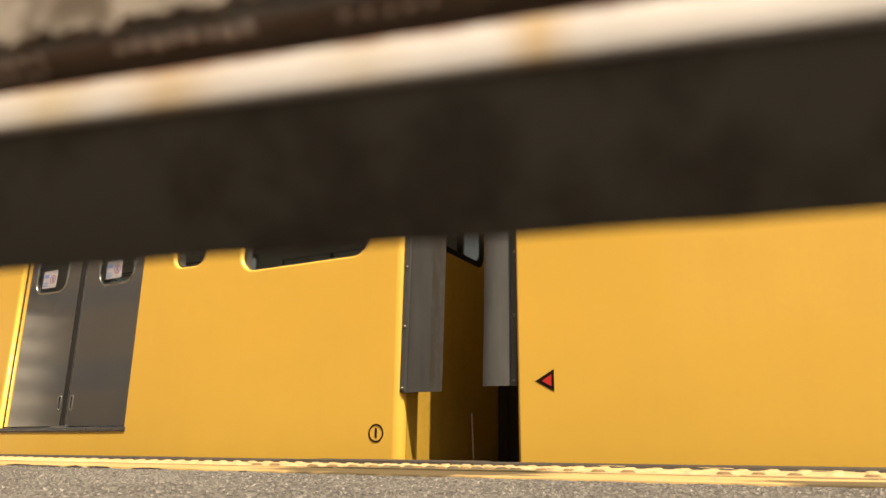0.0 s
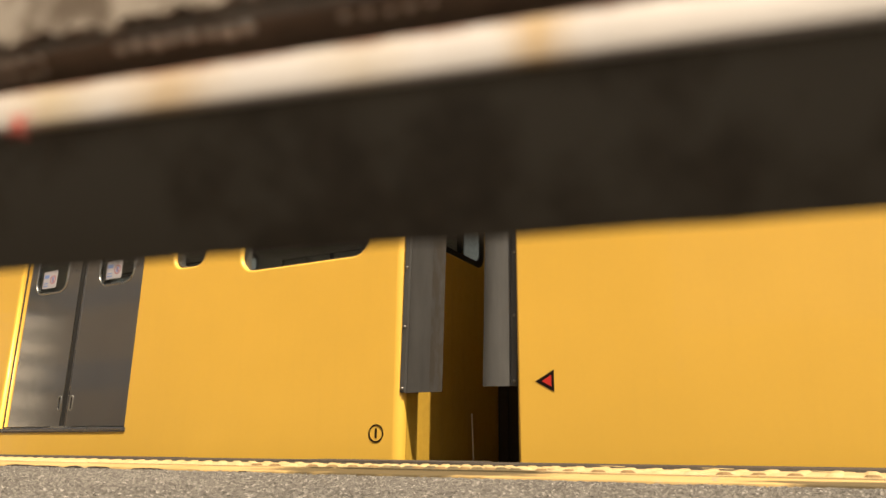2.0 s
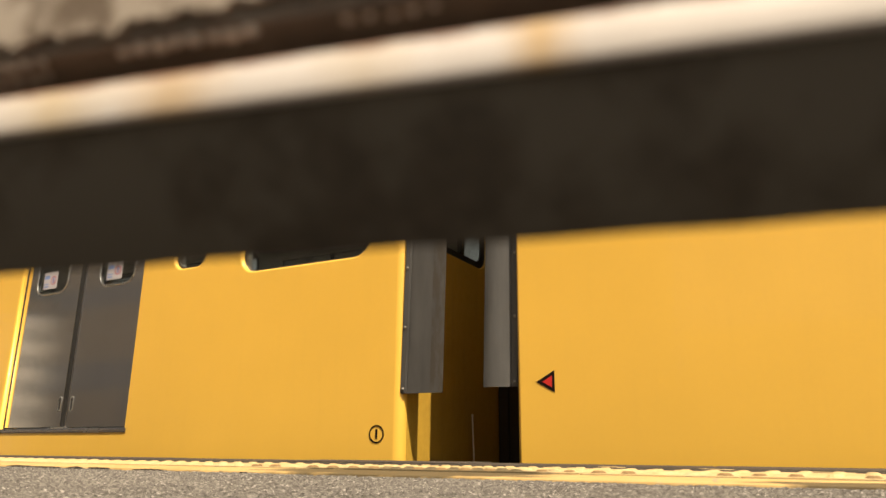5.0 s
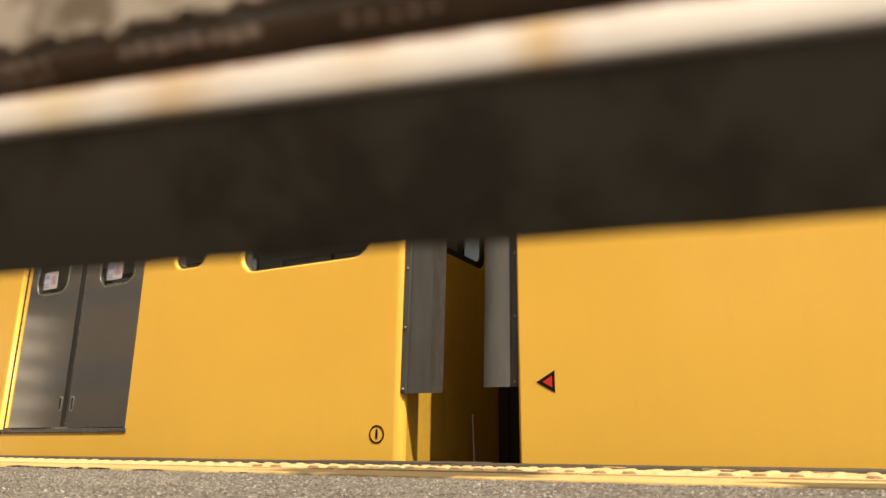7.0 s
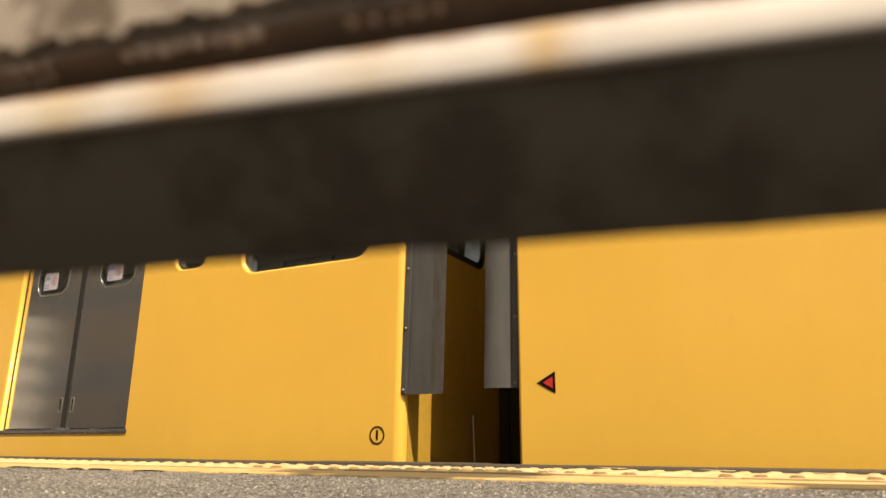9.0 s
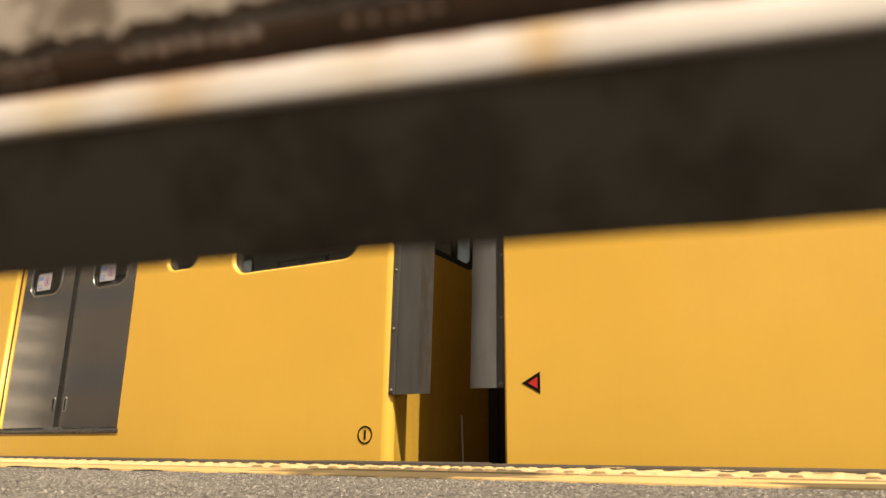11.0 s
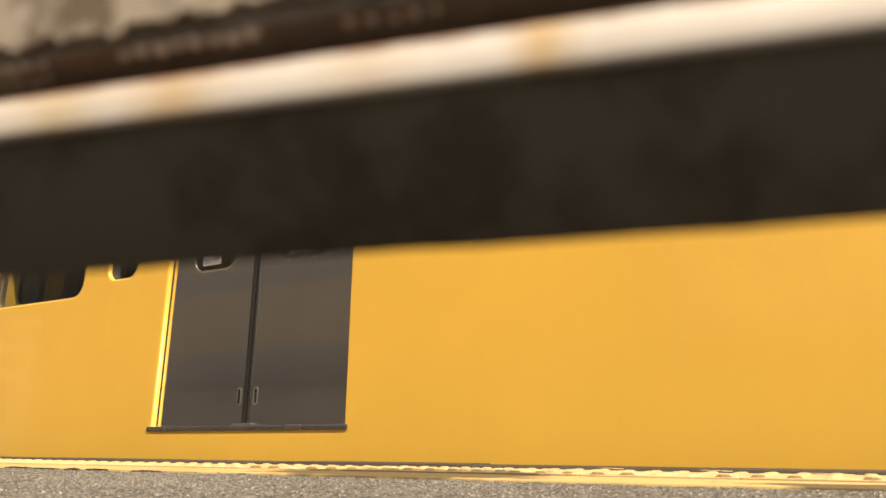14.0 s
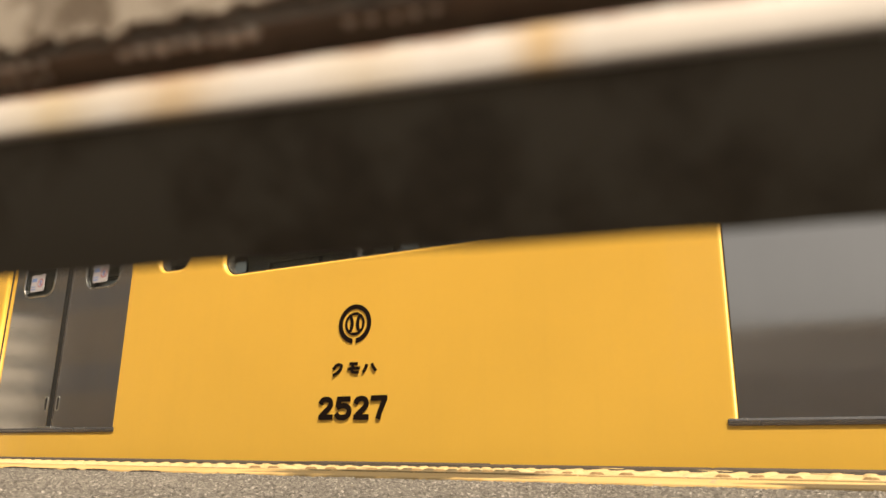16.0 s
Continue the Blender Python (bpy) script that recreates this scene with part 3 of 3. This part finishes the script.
    part("guide_block", box(-0.078, 0.072, -0.004, 0.033, FLOOR_Z + 0.003 + sill, FLOOR_Z + 0.014 + sill, 0.002), BRIGHT, root)
    part("side_seal", box(-half - 0.001, -half + 0.005, 0.029, 0.036, FLOOR_Z + 0.006, top, 0.002), RUBBER, root)
    part("side_seal", box(half - 0.005, half + 0.001, 0.029, 0.036, FLOOR_Z + 0.006, top, 0.002), RUBBER, root)


def build_window(car, x0, x1, z0, side, sash):
    """Glass in a rounded opening of the side wall, with its black seal."""
    flip = Matrix.Identity(4) if side < 0 else pose(0, BODY_W, 0, 0, 0, 180)
    root = empty("window", Matrix.Translation(((x0 + x1) / 2, 0, 0)) @ flip)
    root.parent = car
    w = (x1 - x0) / 2
    r = 0.10 if sash else 0.075
    part("seal", sheet([rounded(-w - 0.004, w + 0.004, z0 - 0.004, WIN_TOP + 0.004, r), rounded(-w + 0.011, w - 0.011, z0 + 0.011, WIN_TOP - 0.011, r - 0.011)], 0.026, 0.040, 0.003), RUBBER, root)
    pane = part("pane", sheet([rounded(-w, w, z0, WIN_TOP, r)], 0.032, 0.037), GLASS, root)
    pane.visible_shadow = False
    part("inner_frame", sheet([rounded(-w - 0.030, w + 0.030, z0 - 0.030, WIN_TOP + 0.030, r + 0.02), rounded(-w, w, z0, WIN_TOP, r)], 0.052, 0.094, 0.003), UNDER, root)
    if sash:
        part("sash_bar", box(-0.014, 0.014, 0.028, 0.045, z0 + 0.012, WIN_TOP - 0.012, 0.003), BRIGHT, root)


def end_wall(car, x, outward, inner, r=0.05):
    """The car's flat end with two windows and the passage opening. outward: 1 faces +x, -1 faces -x."""
    turn = pose(x, 0, 0, 0, 0, 90)
    y0, y1 = r, BODY_W - r
    body = [(y0, BODY_LOW), (y1, BODY_LOW), (y1, BODY_TOP), (y1 - 0.3, BODY_TOP + 0.20), (BODY_W / 2, BODY_TOP + 0.30), (y0 + 0.3, BODY_TOP + 0.20), (y0, BODY_TOP)]
    holes = [rounded(0.30, 0.92, 1.158, 1.88, 0.09), rounded(BODY_W - 0.92, BODY_W - 0.30, 1.158, 1.88, 0.09)]
    if inner:
        holes.append([(BODY_W / 2 - 0.29, FLOOR_Z), (BODY_W / 2 + 0.29, FLOOR_Z), (BODY_W / 2 + 0.29, 2.05), (BODY_W / 2 - 0.29, 2.05)])
    me = sheet([body, *holes], 0.0, 0.045, 0.006, turn)
    if outward < 0:
        me.transform(Matrix.Translation((0.045, 0, 0)))
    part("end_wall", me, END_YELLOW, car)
    for a, b in ((0.30, 0.92), (BODY_W - 0.92, BODY_W - 0.30)):
        me = sheet([rounded(a, b, 1.158, 1.88, 0.09)], 0.0, 0.005, 0.0, turn)
        me.transform(Matrix.Translation((-0.012 * outward, 0, 0)))
        pane = part("end_pane", me, GLASS, car)
        pane.visible_shadow = False
        me = sheet([rounded(a - 0.006, b + 0.006, 1.152, 1.886, 0.095), rounded(a + 0.050, b - 0.050, 1.195, 1.84, 0.07)], 0.0, 0.014, 0.003, turn)
        me.transform(Matrix.Translation((-0.004 * outward, 0, 0)))
        part("end_seal", me, RUBBER, car)
    # round corner posts
    for yc, start in ((r, 180), (BODY_W - r, 90)):
        bm = bmesh.new()
        cx = x - r * outward
        loops = []
        for z in (BODY_LOW, BODY_TOP):
            loop = []
            for k in range(25):
                a = radians(start + 90 * k / 24)
                loop.append(bm.verts.new((cx - math.cos(a) * r * outward, yc + math.sin(a) * r, z)))
            loop.append(bm.verts.new((cx, yc, z)))
            loops.append(loop)
        for k in range(26):
            bm.faces.new((loops[0][k], loops[0][(k + 1) % 26], loops[1][(k + 1) % 26], loops[1][k]))
        bm.faces.new(loops[0])
        bm.faces.new(loops[1])
        part("corner_post", bm, YELLOW, car, smooth=True)


def hood_plate(car, x, outward, width, y, low, lean, curl, flare=0.0, stained=True):
    """Anti-fall sheet that stands off the car's end: bolted flange, groove, flat sheet and a worn or curled free edge."""
    s, top, thick = outward, 1.72, 0.005
    flat = [(0.0, 0.0), (0.028, 0.0), (0.031, 0.007), (0.035, 0.003), (width * 0.70, 0.004)]
    rim = [(width * 0.70, 0.004)] + [(width * (0.70 + 0.30 * k / 6), 0.004 + curl * (k / 6) ** 2) for k in range(1, 7)]

    def shell(prof):
        bm = bmesh.new()
        rows = []
        for f in (k / 10 for k in range(11)):
            front, back = [], []
            for px, py in prof:
                out = max(0.0, px - (width - 0.05)) / 0.05
                z = low + f * (top - 0.05 * (1 - math.sqrt(max(0.0, 1 - out * out))) - low)
                at = x + px * s + lean * (z - low)
                at_y = y + py - flare * px / width
                front.append(bm.verts.new((at, at_y, z)))
                back.append(bm.verts.new((at - 0.001 * s, at_y + thick, z)))
            rows.append(front + back[::-1])
        n = len(rows[0])
        for a, b in zip(rows, rows[1:]):
            for k in range(n):
                bm.faces.new((a[k], a[(k + 1) % n], b[(k + 1) % n], b[k]))
        bm.faces.new(rows[0])
        bm.faces.new(rows[-1])
        return bm

    plate = part("gap_hood", shell(flat), HOOD, car, "grey sheet hood closing the gap between cars", smooth=True)
    if stained:
        part("worn_edge", shell(rim), HOOD_EDGE, plate, "edge strip brown with brake dust", smooth=True)
    else:
        part("curled_edge", shell(rim), HOOD, plate, smooth=True)
    tilt = pose(x, 0, low, 0, math.degrees(math.atan(lean)), 0)
    bm = box(min(0, 0.027 * s), max(0, 0.027 * s), y - 0.006, y - 0.001, 0.003, top - low - 0.004, 0.002)
    bm.transform(tilt)
    part("flange", bm, HOOD, plate)
    z = low + 0.02
    while z < top:
        bm = bmesh.new()
        at = x + 0.013 * s + lean * (z - low)
        bmesh.ops.create_uvsphere(bm, u_segments=10, v_segments=6, radius=0.0085, matrix=Matrix.Translation((at, y - 0.006, z)) @ Matrix.Diagonal((1, 0.8, 1, 1)))
        part("bolt", bm, BOLT, plate, smooth=True)
        z += 0.30


def seat_bench(car, x0, x1, y0, y1):
    bm = bmesh.new()
    add_box(bm, x0, x1, y0, y1, FLOOR_Z + 0.32, FLOOR_Z + 0.44, 0.03)
    back = y0 if y0 < 1 else y1 - 0.09
    add_box(bm, x0, x1, back, back + 0.09, FLOOR_Z + 0.44, FLOOR_Z + 0.86, 0.02)
    part("bench_seat", bm, SEAT, car, "blue fabric bench seat")


def roof_mesh(x0, x1):
    bm = bmesh.new()
    prof = [(0.0, BODY_TOP), (0.03, BODY_TOP + 0.08), (0.12, BODY_TOP + 0.16), (0.35, BODY_TOP + 0.235), (0.8, BODY_TOP + 0.285), (BODY_W / 2, BODY_TOP + 0.30)]
    prof += [(BODY_W - y, z) for y, z in prof[-2::-1]]
    prof += [(y, z - 0.03) for y, z in prof[::-1]]
    loops = [[bm.verts.new((x, y, z)) for y, z in prof] for x in (x0, x1)]
    n = len(prof)
    for k in range(n):
        bm.faces.new((loops[0][k], loops[0][(k + 1) % n], loops[1][(k + 1) % n], loops[1][k]))
    bm.faces.new(loops[0])
    bm.faces.new(loops[1])
    return bm


def bogie(car, x):
    bm = bmesh.new()
    yc = BODY_W / 2
    for s in (-1, 1):
        add_box(bm, x - 1.35, x + 1.35, yc + s * 0.95 - 0.06, yc + s * 0.95 + 0.06, -0.60, -0.42, 0.02)
    add_box(bm, x - 0.3, x + 0.3, yc - 1.0, yc + 1.0, -0.62, -0.30, 0.02)
    frame_part = part("bogie_frame", bm, UNDER, car)
    for dx in (-1.05, 1.05):
        bm = bmesh.new()
        zc = GROUND_Z + 0.155 + 0.43
        add_rod(bm, (x + dx, yc - 0.9, zc), (x + dx, yc + 0.9, zc), 0.07, 12)
        for s in (-1, 1):
            add_rod(bm, (x + dx, yc + s * 0.5335 - 0.06, zc), (x + dx, yc + s * 0.5335 + 0.06, zc), 0.43, 32)
        part("wheelset", bm, RAIL, frame_part)


def build_car(x_left, x_right, doors, label, corner, sill=0.0):
    """One four-door suburban car; its own x runs from its middle."""
    centre = (x_left + x_right) / 2
    car = empty("train_car", pose(centre, TRAIN_Y, 0))
    tagged(car, label, "train car", "cars of the yellow train")
    a, b = x_left - centre, x_right - centre
    mids = [(p + q) / 2 - centre for p, q in doors]
    halves = [(q - p) / 2 for p, q in doors]
    half = DOOR_W / 2
    top = FLOOR_Z + 1.82
    wins = []
    for m in mids:
        wins.append((m - half - 0.602, m - half - 0.335, SMALL_Z, False))
        wins.append((m + half + 0.258, m + half + 0.518, SMALL_Z, False))
    for m, q in zip(mids, mids[1:]):
        wins.append((m + half + 0.806, q - half - 0.850, WIN_Z, True))
    wins.append((a + 0.24, mids[0] - half - 0.850, WIN_Z, False))
    wins.append((mids[-1] + half + 0.815, b - 0.225, WIN_Z, False))
    holes = [[(m - h, FLOOR_Z - 0.004 + sill), (m + h, FLOOR_Z - 0.004 + sill), (m + h, top), (m - h, top)] for m, h in zip(mids, halves)]
    for x0, x1, z0, sash in wins:
        holes.append(rounded(x0, x1, z0, WIN_TOP, 0.10 if x1 - x0 > 0.5 else 0.075))
    w0, w1 = a + corner - 0.018, b - 0.034
    wall = [(w0, BODY_LOW), (w1, BODY_LOW), (w1, BODY_TOP), (w0, BODY_TOP)]
    part("side_wall", sheet([wall, *holes], 0.0, 0.050, 0.014), YELLOW, car, "glossy yellow painted side")
    wide = holes[:len(mids)] + [rounded(x0 - 0.032, x1 + 0.032, z0 - 0.032, WIN_TOP + 0.032, 0.12 if x1 - x0 > 0.5 else 0.10) for x0, x1, z0, sash in wins]
    part("lining", sheet([wall, *wide], 0.086, 0.090), LINING, car)
    far_holes = [[(-x, z) for x, z in h][::-1] for h in holes]
    far_wide = [[(-x, z) for x, z in h][::-1] for h in wide]
    far_wall = [(-x, z) for x, z in wall][::-1]
    me = sheet([far_wall, *far_holes], 0.0, 0.046, 0.010)
    me.transform(pose(0, BODY_W, 0, 0, 0, 180))
    part("side_wall", me, YELLOW, car)
    me = sheet([far_wall, *far_wide], 0.086, 0.090)
    me.transform(pose(0, BODY_W, 0, 0, 0, 180))
    part("lining", me, LINING, car)
    for side in (-1, 1):
        for m, h in zip(mids, halves):
            build_door(car, m, h, side, sill)
        for x0, x1, z0, sash in wins:
            build_window(car, x0, x1, z0, side, sash)
    end_wall(car, a, -1, True, corner)
    end_wall(car, b, 1, True)
    part("roof", roof_mesh(a, b), ROOF, car, smooth=True)
    part("floor", box(a + 0.05, b - 0.05, 0.07, BODY_W - 0.07, FLOOR_Z - 0.10, FLOOR_Z - 0.006), LINING, car)
    part("ceiling", box(a + 0.05, b - 0.05, 0.095, BODY_W - 0.095, 2.42, 2.45), LINING, car)
    for s in (0.75, BODY_W - 0.75):
        part("lamp_cover", box(a + 0.6, b - 0.6, s - 0.06, s + 0.06, 2.38, 2.419, 0.01), WHITE, car)
    part("underframe", box(a + 0.4, b - 0.4, 0.25, BODY_W - 0.25, -0.34, FLOOR_Z - 0.11), UNDER, car)
    edges = [a + 0.15] + [e for m in mids for e in (m - half - 0.12, m + half + 0.12)] + [b - 0.15]
    for x0, x1 in zip(edges[::2], edges[1::2]):
        seat_bench(car, x0, x1, 0.07, 0.60)
        seat_bench(car, x0, x1, BODY_W - 0.60, BODY_W - 0.07)
        for y in (0.16, BODY_W - 0.16):
            bm = bmesh.new()
            for k in range(4):
                add_rod(bm, (x0 + 0.3, y + (k * 0.075 if y < 1 else -k * 0.075), 2.02), (x1 - 0.3, y + (k * 0.075 if y < 1 else -k * 0.075), 2.02), 0.008, 6)
            part("luggage_rack", bm, BRIGHT, car)
    for m in mids:
        for x in (m - half - 0.12, m + half + 0.12):
            for y in (0.62, BODY_W - 0.62):
                part("grab_pole", rod((x, y, FLOOR_Z - 0.006), (x, y, 2.42), 0.016, 10), BRIGHT, car)
    for x in (a + 3.1, b - 3.1):
        bogie(car, x)
    return car


def build_train():
    pitch = 4.91
    near = build_car(-21.9, -1.93, [(-5.150 - pitch * k, -3.884 - pitch * k) for k in (3, 2, 1, 0)], "yellow four-door suburban train car with steel doors", 0.05)
    lead = build_car(-1.331, 18.86, [(0.735, 2.112), (5.688, 7.015), (10.567, 11.867), (15.48, 16.78)], "yellow four-door train car with black number and emblem", 0.022, 0.011)
    off_a, off_b = (-21.9 - 1.93) / 2, (-1.331 + 18.86) / 2
    hood_plate(near, -1.946 - off_a, 1, 0.224, 0.015, 0.352, 0.020, 0.006)
    hood_plate(lead, -1.346 - off_b, -1, 0.160, 0.045, 0.368, 0.020, 0.016, 0.045, False)
    # far-side pair, out of view, added to keep light out of the gap
    hood_plate(near, -1.959 - off_a, 1, 0.212, BODY_W - 0.05, 0.352, 0.0, 0.006)
    hood_plate(lead, -1.328 - off_b, -1, 0.215, BODY_W - 0.05, 0.368, 0.0, 0.006)
    # passage bellows between the cars, carried by the near car
    bm = bmesh.new()
    x0, x1 = -1.93 - off_a + 0.01, -1.36 - off_a - 0.03
    for k in range(7):
        g0 = x0 + (x1 - x0) * k / 7
        g1 = x0 + (x1 - x0) * (k + 0.8) / 7
        for ya, yb, za, zb in ((1.08, 1.14, -0.20, 2.1), (1.66, 1.72, -0.20, 2.1), (1.14, 1.66, 2.0, 2.1), (1.14, 1.66, 0.10, 0.16)):
            add_box(bm, g0, g1, ya, yb, za, zb)
    for ya, yb, za, zb in ((1.10, 1.12, -0.18, 2.08), (1.68, 1.70, -0.18, 2.08), (1.14, 1.66, 2.02, 2.08), (1.14, 1.66, 0.11, 0.15)):
        add_box(bm, x0, x1, ya, yb, za, zb)
    part("bellows", bm, BELLOWS, near, "brown-black folded passage bellows")
    part("coupler", box(x0 - 0.5, x1 + 0.02, 1.30, 1.50, -0.35, -0.15, 0.02), UNDER, near)
    part("end_pipe", rod((-1.93 - off_a + 0.03, 0.72, -0.1), (-1.93 - off_a + 0.025, 0.70, 0.29), 0.0045), BEAD, near)
    # end-of-car mark: a ring with an upright stroke
    cx, cz = -2.068 - off_a, 0.163
    part("ring_mark", sheet([ring(cx, cz, 0.043), ring(cx, cz, 0.036)], -0.0022, -0.0002), BLACK, near)
    part("stroke_mark", box(cx - 0.0055, cx + 0.0055, -0.0022, -0.0002, cz - 0.022, cz + 0.024), BLACK, near)
    # jacking triangle
    tx = -1.154 - off_b
    part("triangle_mark", sheet([[(tx - 0.086, 0.380), (tx, 0.332), (tx, 0.428)]], -0.0016, -0.0002), BLACK, lead)
    part("triangle_face", sheet([[(tx - 0.056, 0.380), (tx - 0.012, 0.355), (tx - 0.012, 0.405)]], -0.0030, -0.0018), RED, lead)
    # emblem: ring with a foot, inner disc with two arcs
    ex, ez = 8.775 - off_b, 0.716
    R = 0.100
    cut = math.asin(0.11)
    outer = [(ex + R * math.sin(a), ez - R * math.cos(a)) for a in (cut + (2 * math.pi - 2 * cut) * k / 44 for k in range(45))]
    inner = [(ex + 0.76 * R * math.sin(a), ez - 0.76 * R * math.cos(a)) for a in (1.3 * cut + (2 * math.pi - 2.6 * cut) * k / 44 for k in range(44, -1, -1))]
    badge = part("emblem", sheet([outer + inner], -0.0030, -0.0004), BLACK, lead, "raised black round emblem")
    waist = [(ex + sx * R * (0.07 + 0.15 * (abs(v) / 0.44) ** 2), ez + R * v) for sx, vs in ((1, [k / 8 * 0.88 - 0.44 for k in range(9)]), (-1, [0.44 - k / 8 * 0.88 for k in range(9)])) for v in vs]
    lenses = []
    for sx in (-1, 1):
        lens = [(ex + sx * R * (0.47 * math.cos(radians(42 * k / 4))), ez + R * 0.47 * math.sin(radians(42 * k / 4))) for k in range(-4, 5)]
        lens += [(ex + sx * R * (0.35 - 0.09 * math.cos(radians(90 * k / 5))), ez + R * 0.30 * math.sin(radians(90 * k / 5))) for k in range(4, -5, -1)]
        lenses.append(lens)
    part("emblem_disc", sheet([ring(ex, ez, R * 0.60, 40), waist, *lenses], -0.0030, -0.0004), BLACK, badge)
    kana = [[(-0.091, 0.513), (-0.100, 0.501), (-0.111, 0.490)], [(-0.097, 0.503), (-0.078, 0.513), (-0.059, 0.505), (-0.072, 0.481), (-0.110, 0.459)],
            [(-0.009, 0.514), (0.039, 0.512)], [(-0.020, 0.488), (0.053, 0.491)], [(0.014, 0.512), (0.006, 0.487), (0.012, 0.471), (0.046, 0.469)],
            [(0.095, 0.508), (0.089, 0.489), (0.073, 0.467)], [(0.125, 0.509), (0.136, 0.489), (0.150, 0.473)]]
    strokes(lead, "class_letters", kana, 0.0145, 8.764 - off_b, "raised black kana letters")
    two = [[(-0.180, 0.318), (-0.168, 0.336), (-0.145, 0.342), (-0.123, 0.336), (-0.114, 0.319), (-0.122, 0.301), (-0.142, 0.284), (-0.172, 0.260)], [(-0.187, 0.254), (-0.100, 0.253)]]
    five = [[(-0.075, 0.340), (0.004, 0.340)], [(-0.063, 0.346), (-0.070, 0.298)], [(-0.074, 0.300), (-0.048, 0.307), (-0.021, 0.305), (-0.003, 0.292), (-0.001, 0.274), (-0.014, 0.257), (-0.042, 0.250), (-0.068, 0.256), (-0.081, 0.270)]]
    seven = [[(0.128, 0.340), (0.221, 0.340)], [(0.211, 0.344), (0.194, 0.303), (0.180, 0.270), (0.172, 0.240)]]
    digits = two + five + [[(x + 0.216, z - 0.002) for x, z in stroke] for stroke in two] + seven
    strokes(lead, "car_number", digits, 0.0262, 8.764 - off_b, "raised black car number 2527")
    return near, lead


# ---- behind the camera, met only in the steel's reflections; made up but for the apartment block ----
def build_behind():
    # wall and the brown and grey blocks are stand-ins added to tone the reflections
    tagged(part("grey_reflected_wall", box(-17, 60, -7.5, -7.3, -1.05, 1.50, 0.01), WALL_GREY), "grey wall made up behind the platform for the door reflections", "wall", "", "structure")
    for name, label, mx, y0, wide, z1, mat, glass, rows, bay, turn in (
            ("apartment_building", "beige apartment block with rows of dark windows", -60.8, -22.4, 18.0, 11.4, WALL, PANE, [(1.3 + 2.1 * k, 2.4 + 2.1 * k) for k in range(5)], 1.35, -72),
            # tall dark block added to keep bright sky out of the door reflections
            ("dark_reflected_block", "tall dark brown block with windows, made up to darken the door reflections", -104, -56, 80.0, 34.0, WALL_TALL, PANE, [(2.0 + 3.4 * k, 3.8 + 3.4 * k) for k in range(9)], 4.0, -60),
            ("brown_reflected_block", "brown clad block with ribbon windows, made up for the door reflections", -13.35, -9, 20.5, 7.6, WALL_BROWN, PANE_PALE, [(2.95, 3.85), (5.6, 6.3)], 1.9, 0),
            ("grey_reflected_block", "low grey clad block with ribbon windows, made up for the door reflections", 6.0, -20, 30.0, 5.05, CLADDING, PANE_PALE, [(2.95, 3.6)], 1.9, 0)):
        root = empty(name, pose(mx, y0, GROUND_Z, 0, 0, turn))
        tagged(root, label, "building")
        hw = wide / 2
        part("wall", box(-hw, hw, -0.3, 0, 0, z1), mat, root)
        part("roof", box(-hw, hw, -0.4, 0.1, z1, z1 + 0.35), WALL_DARK, root)
        n = int(wide / bay)
        gap = 0.35 if bay < 1.5 else 0.04
        for lo, hi in rows:
            for k in range(n):
                cx = -hw + (k + 0.5) * wide / n
                part("window", box(cx - wide / n / 2 + gap, cx + wide / n / 2 - gap, -0.02, 0.03, lo, hi), glass, root)


build_ground()
build_platform()
build_yellow_line()
build_track()
CAR_NEAR, CAR_LEAD = build_train()
build_step()
MITE = build_mite()
build_broken_edge()
build_worn_marks()
build_behind()
build_tactile_tiles()


def motions():
    """The mite runs along the bar; the train stands, then draws off with a steady pull."""
    path = [(0.0, 0.0), (10.4, 0.0), (10.7, 0.008), (11.0, 0.066), (11.3, 0.168), (11.5, 0.288), (12.0, 0.725), (12.5, 1.342), (13.0, 2.147),
            (13.5, 3.164), (14.0, 4.366), (14.5, 5.742), (15.0, 7.300), (15.5, 9.035), (16.0, 10.985)]
    run = [(0.0, 0.0240, 0.1185), (0.3, 0.0012, 0.1185), (0.5, -0.0123, 0.1193), (0.7, -0.0292, 0.1200), (0.9, -0.0450, 0.1205), (1.1, -0.0596, 0.1206), (1.3, -0.0755, 0.1186),
           (1.5, -0.0913, 0.1183), (1.8, -0.1150, 0.1176), (2.1, -0.1385, 0.1174), (2.6, -0.1790, 0.1190), (3.2, -0.2250, 0.1192), (4.0, -0.2500, 0.1192), (16.0, -0.2500, 0.1192)]
    walk(MITE, [(t, STEP_POSE @ Matrix.Translation((x, -0.0009, z))) for t, x, z in run])
    for car in (CAR_NEAR, CAR_LEAD):
        x, y, z = car.location
        walk(car, [(t, pose(x - s, y, z)) for t, s in path])


motions()
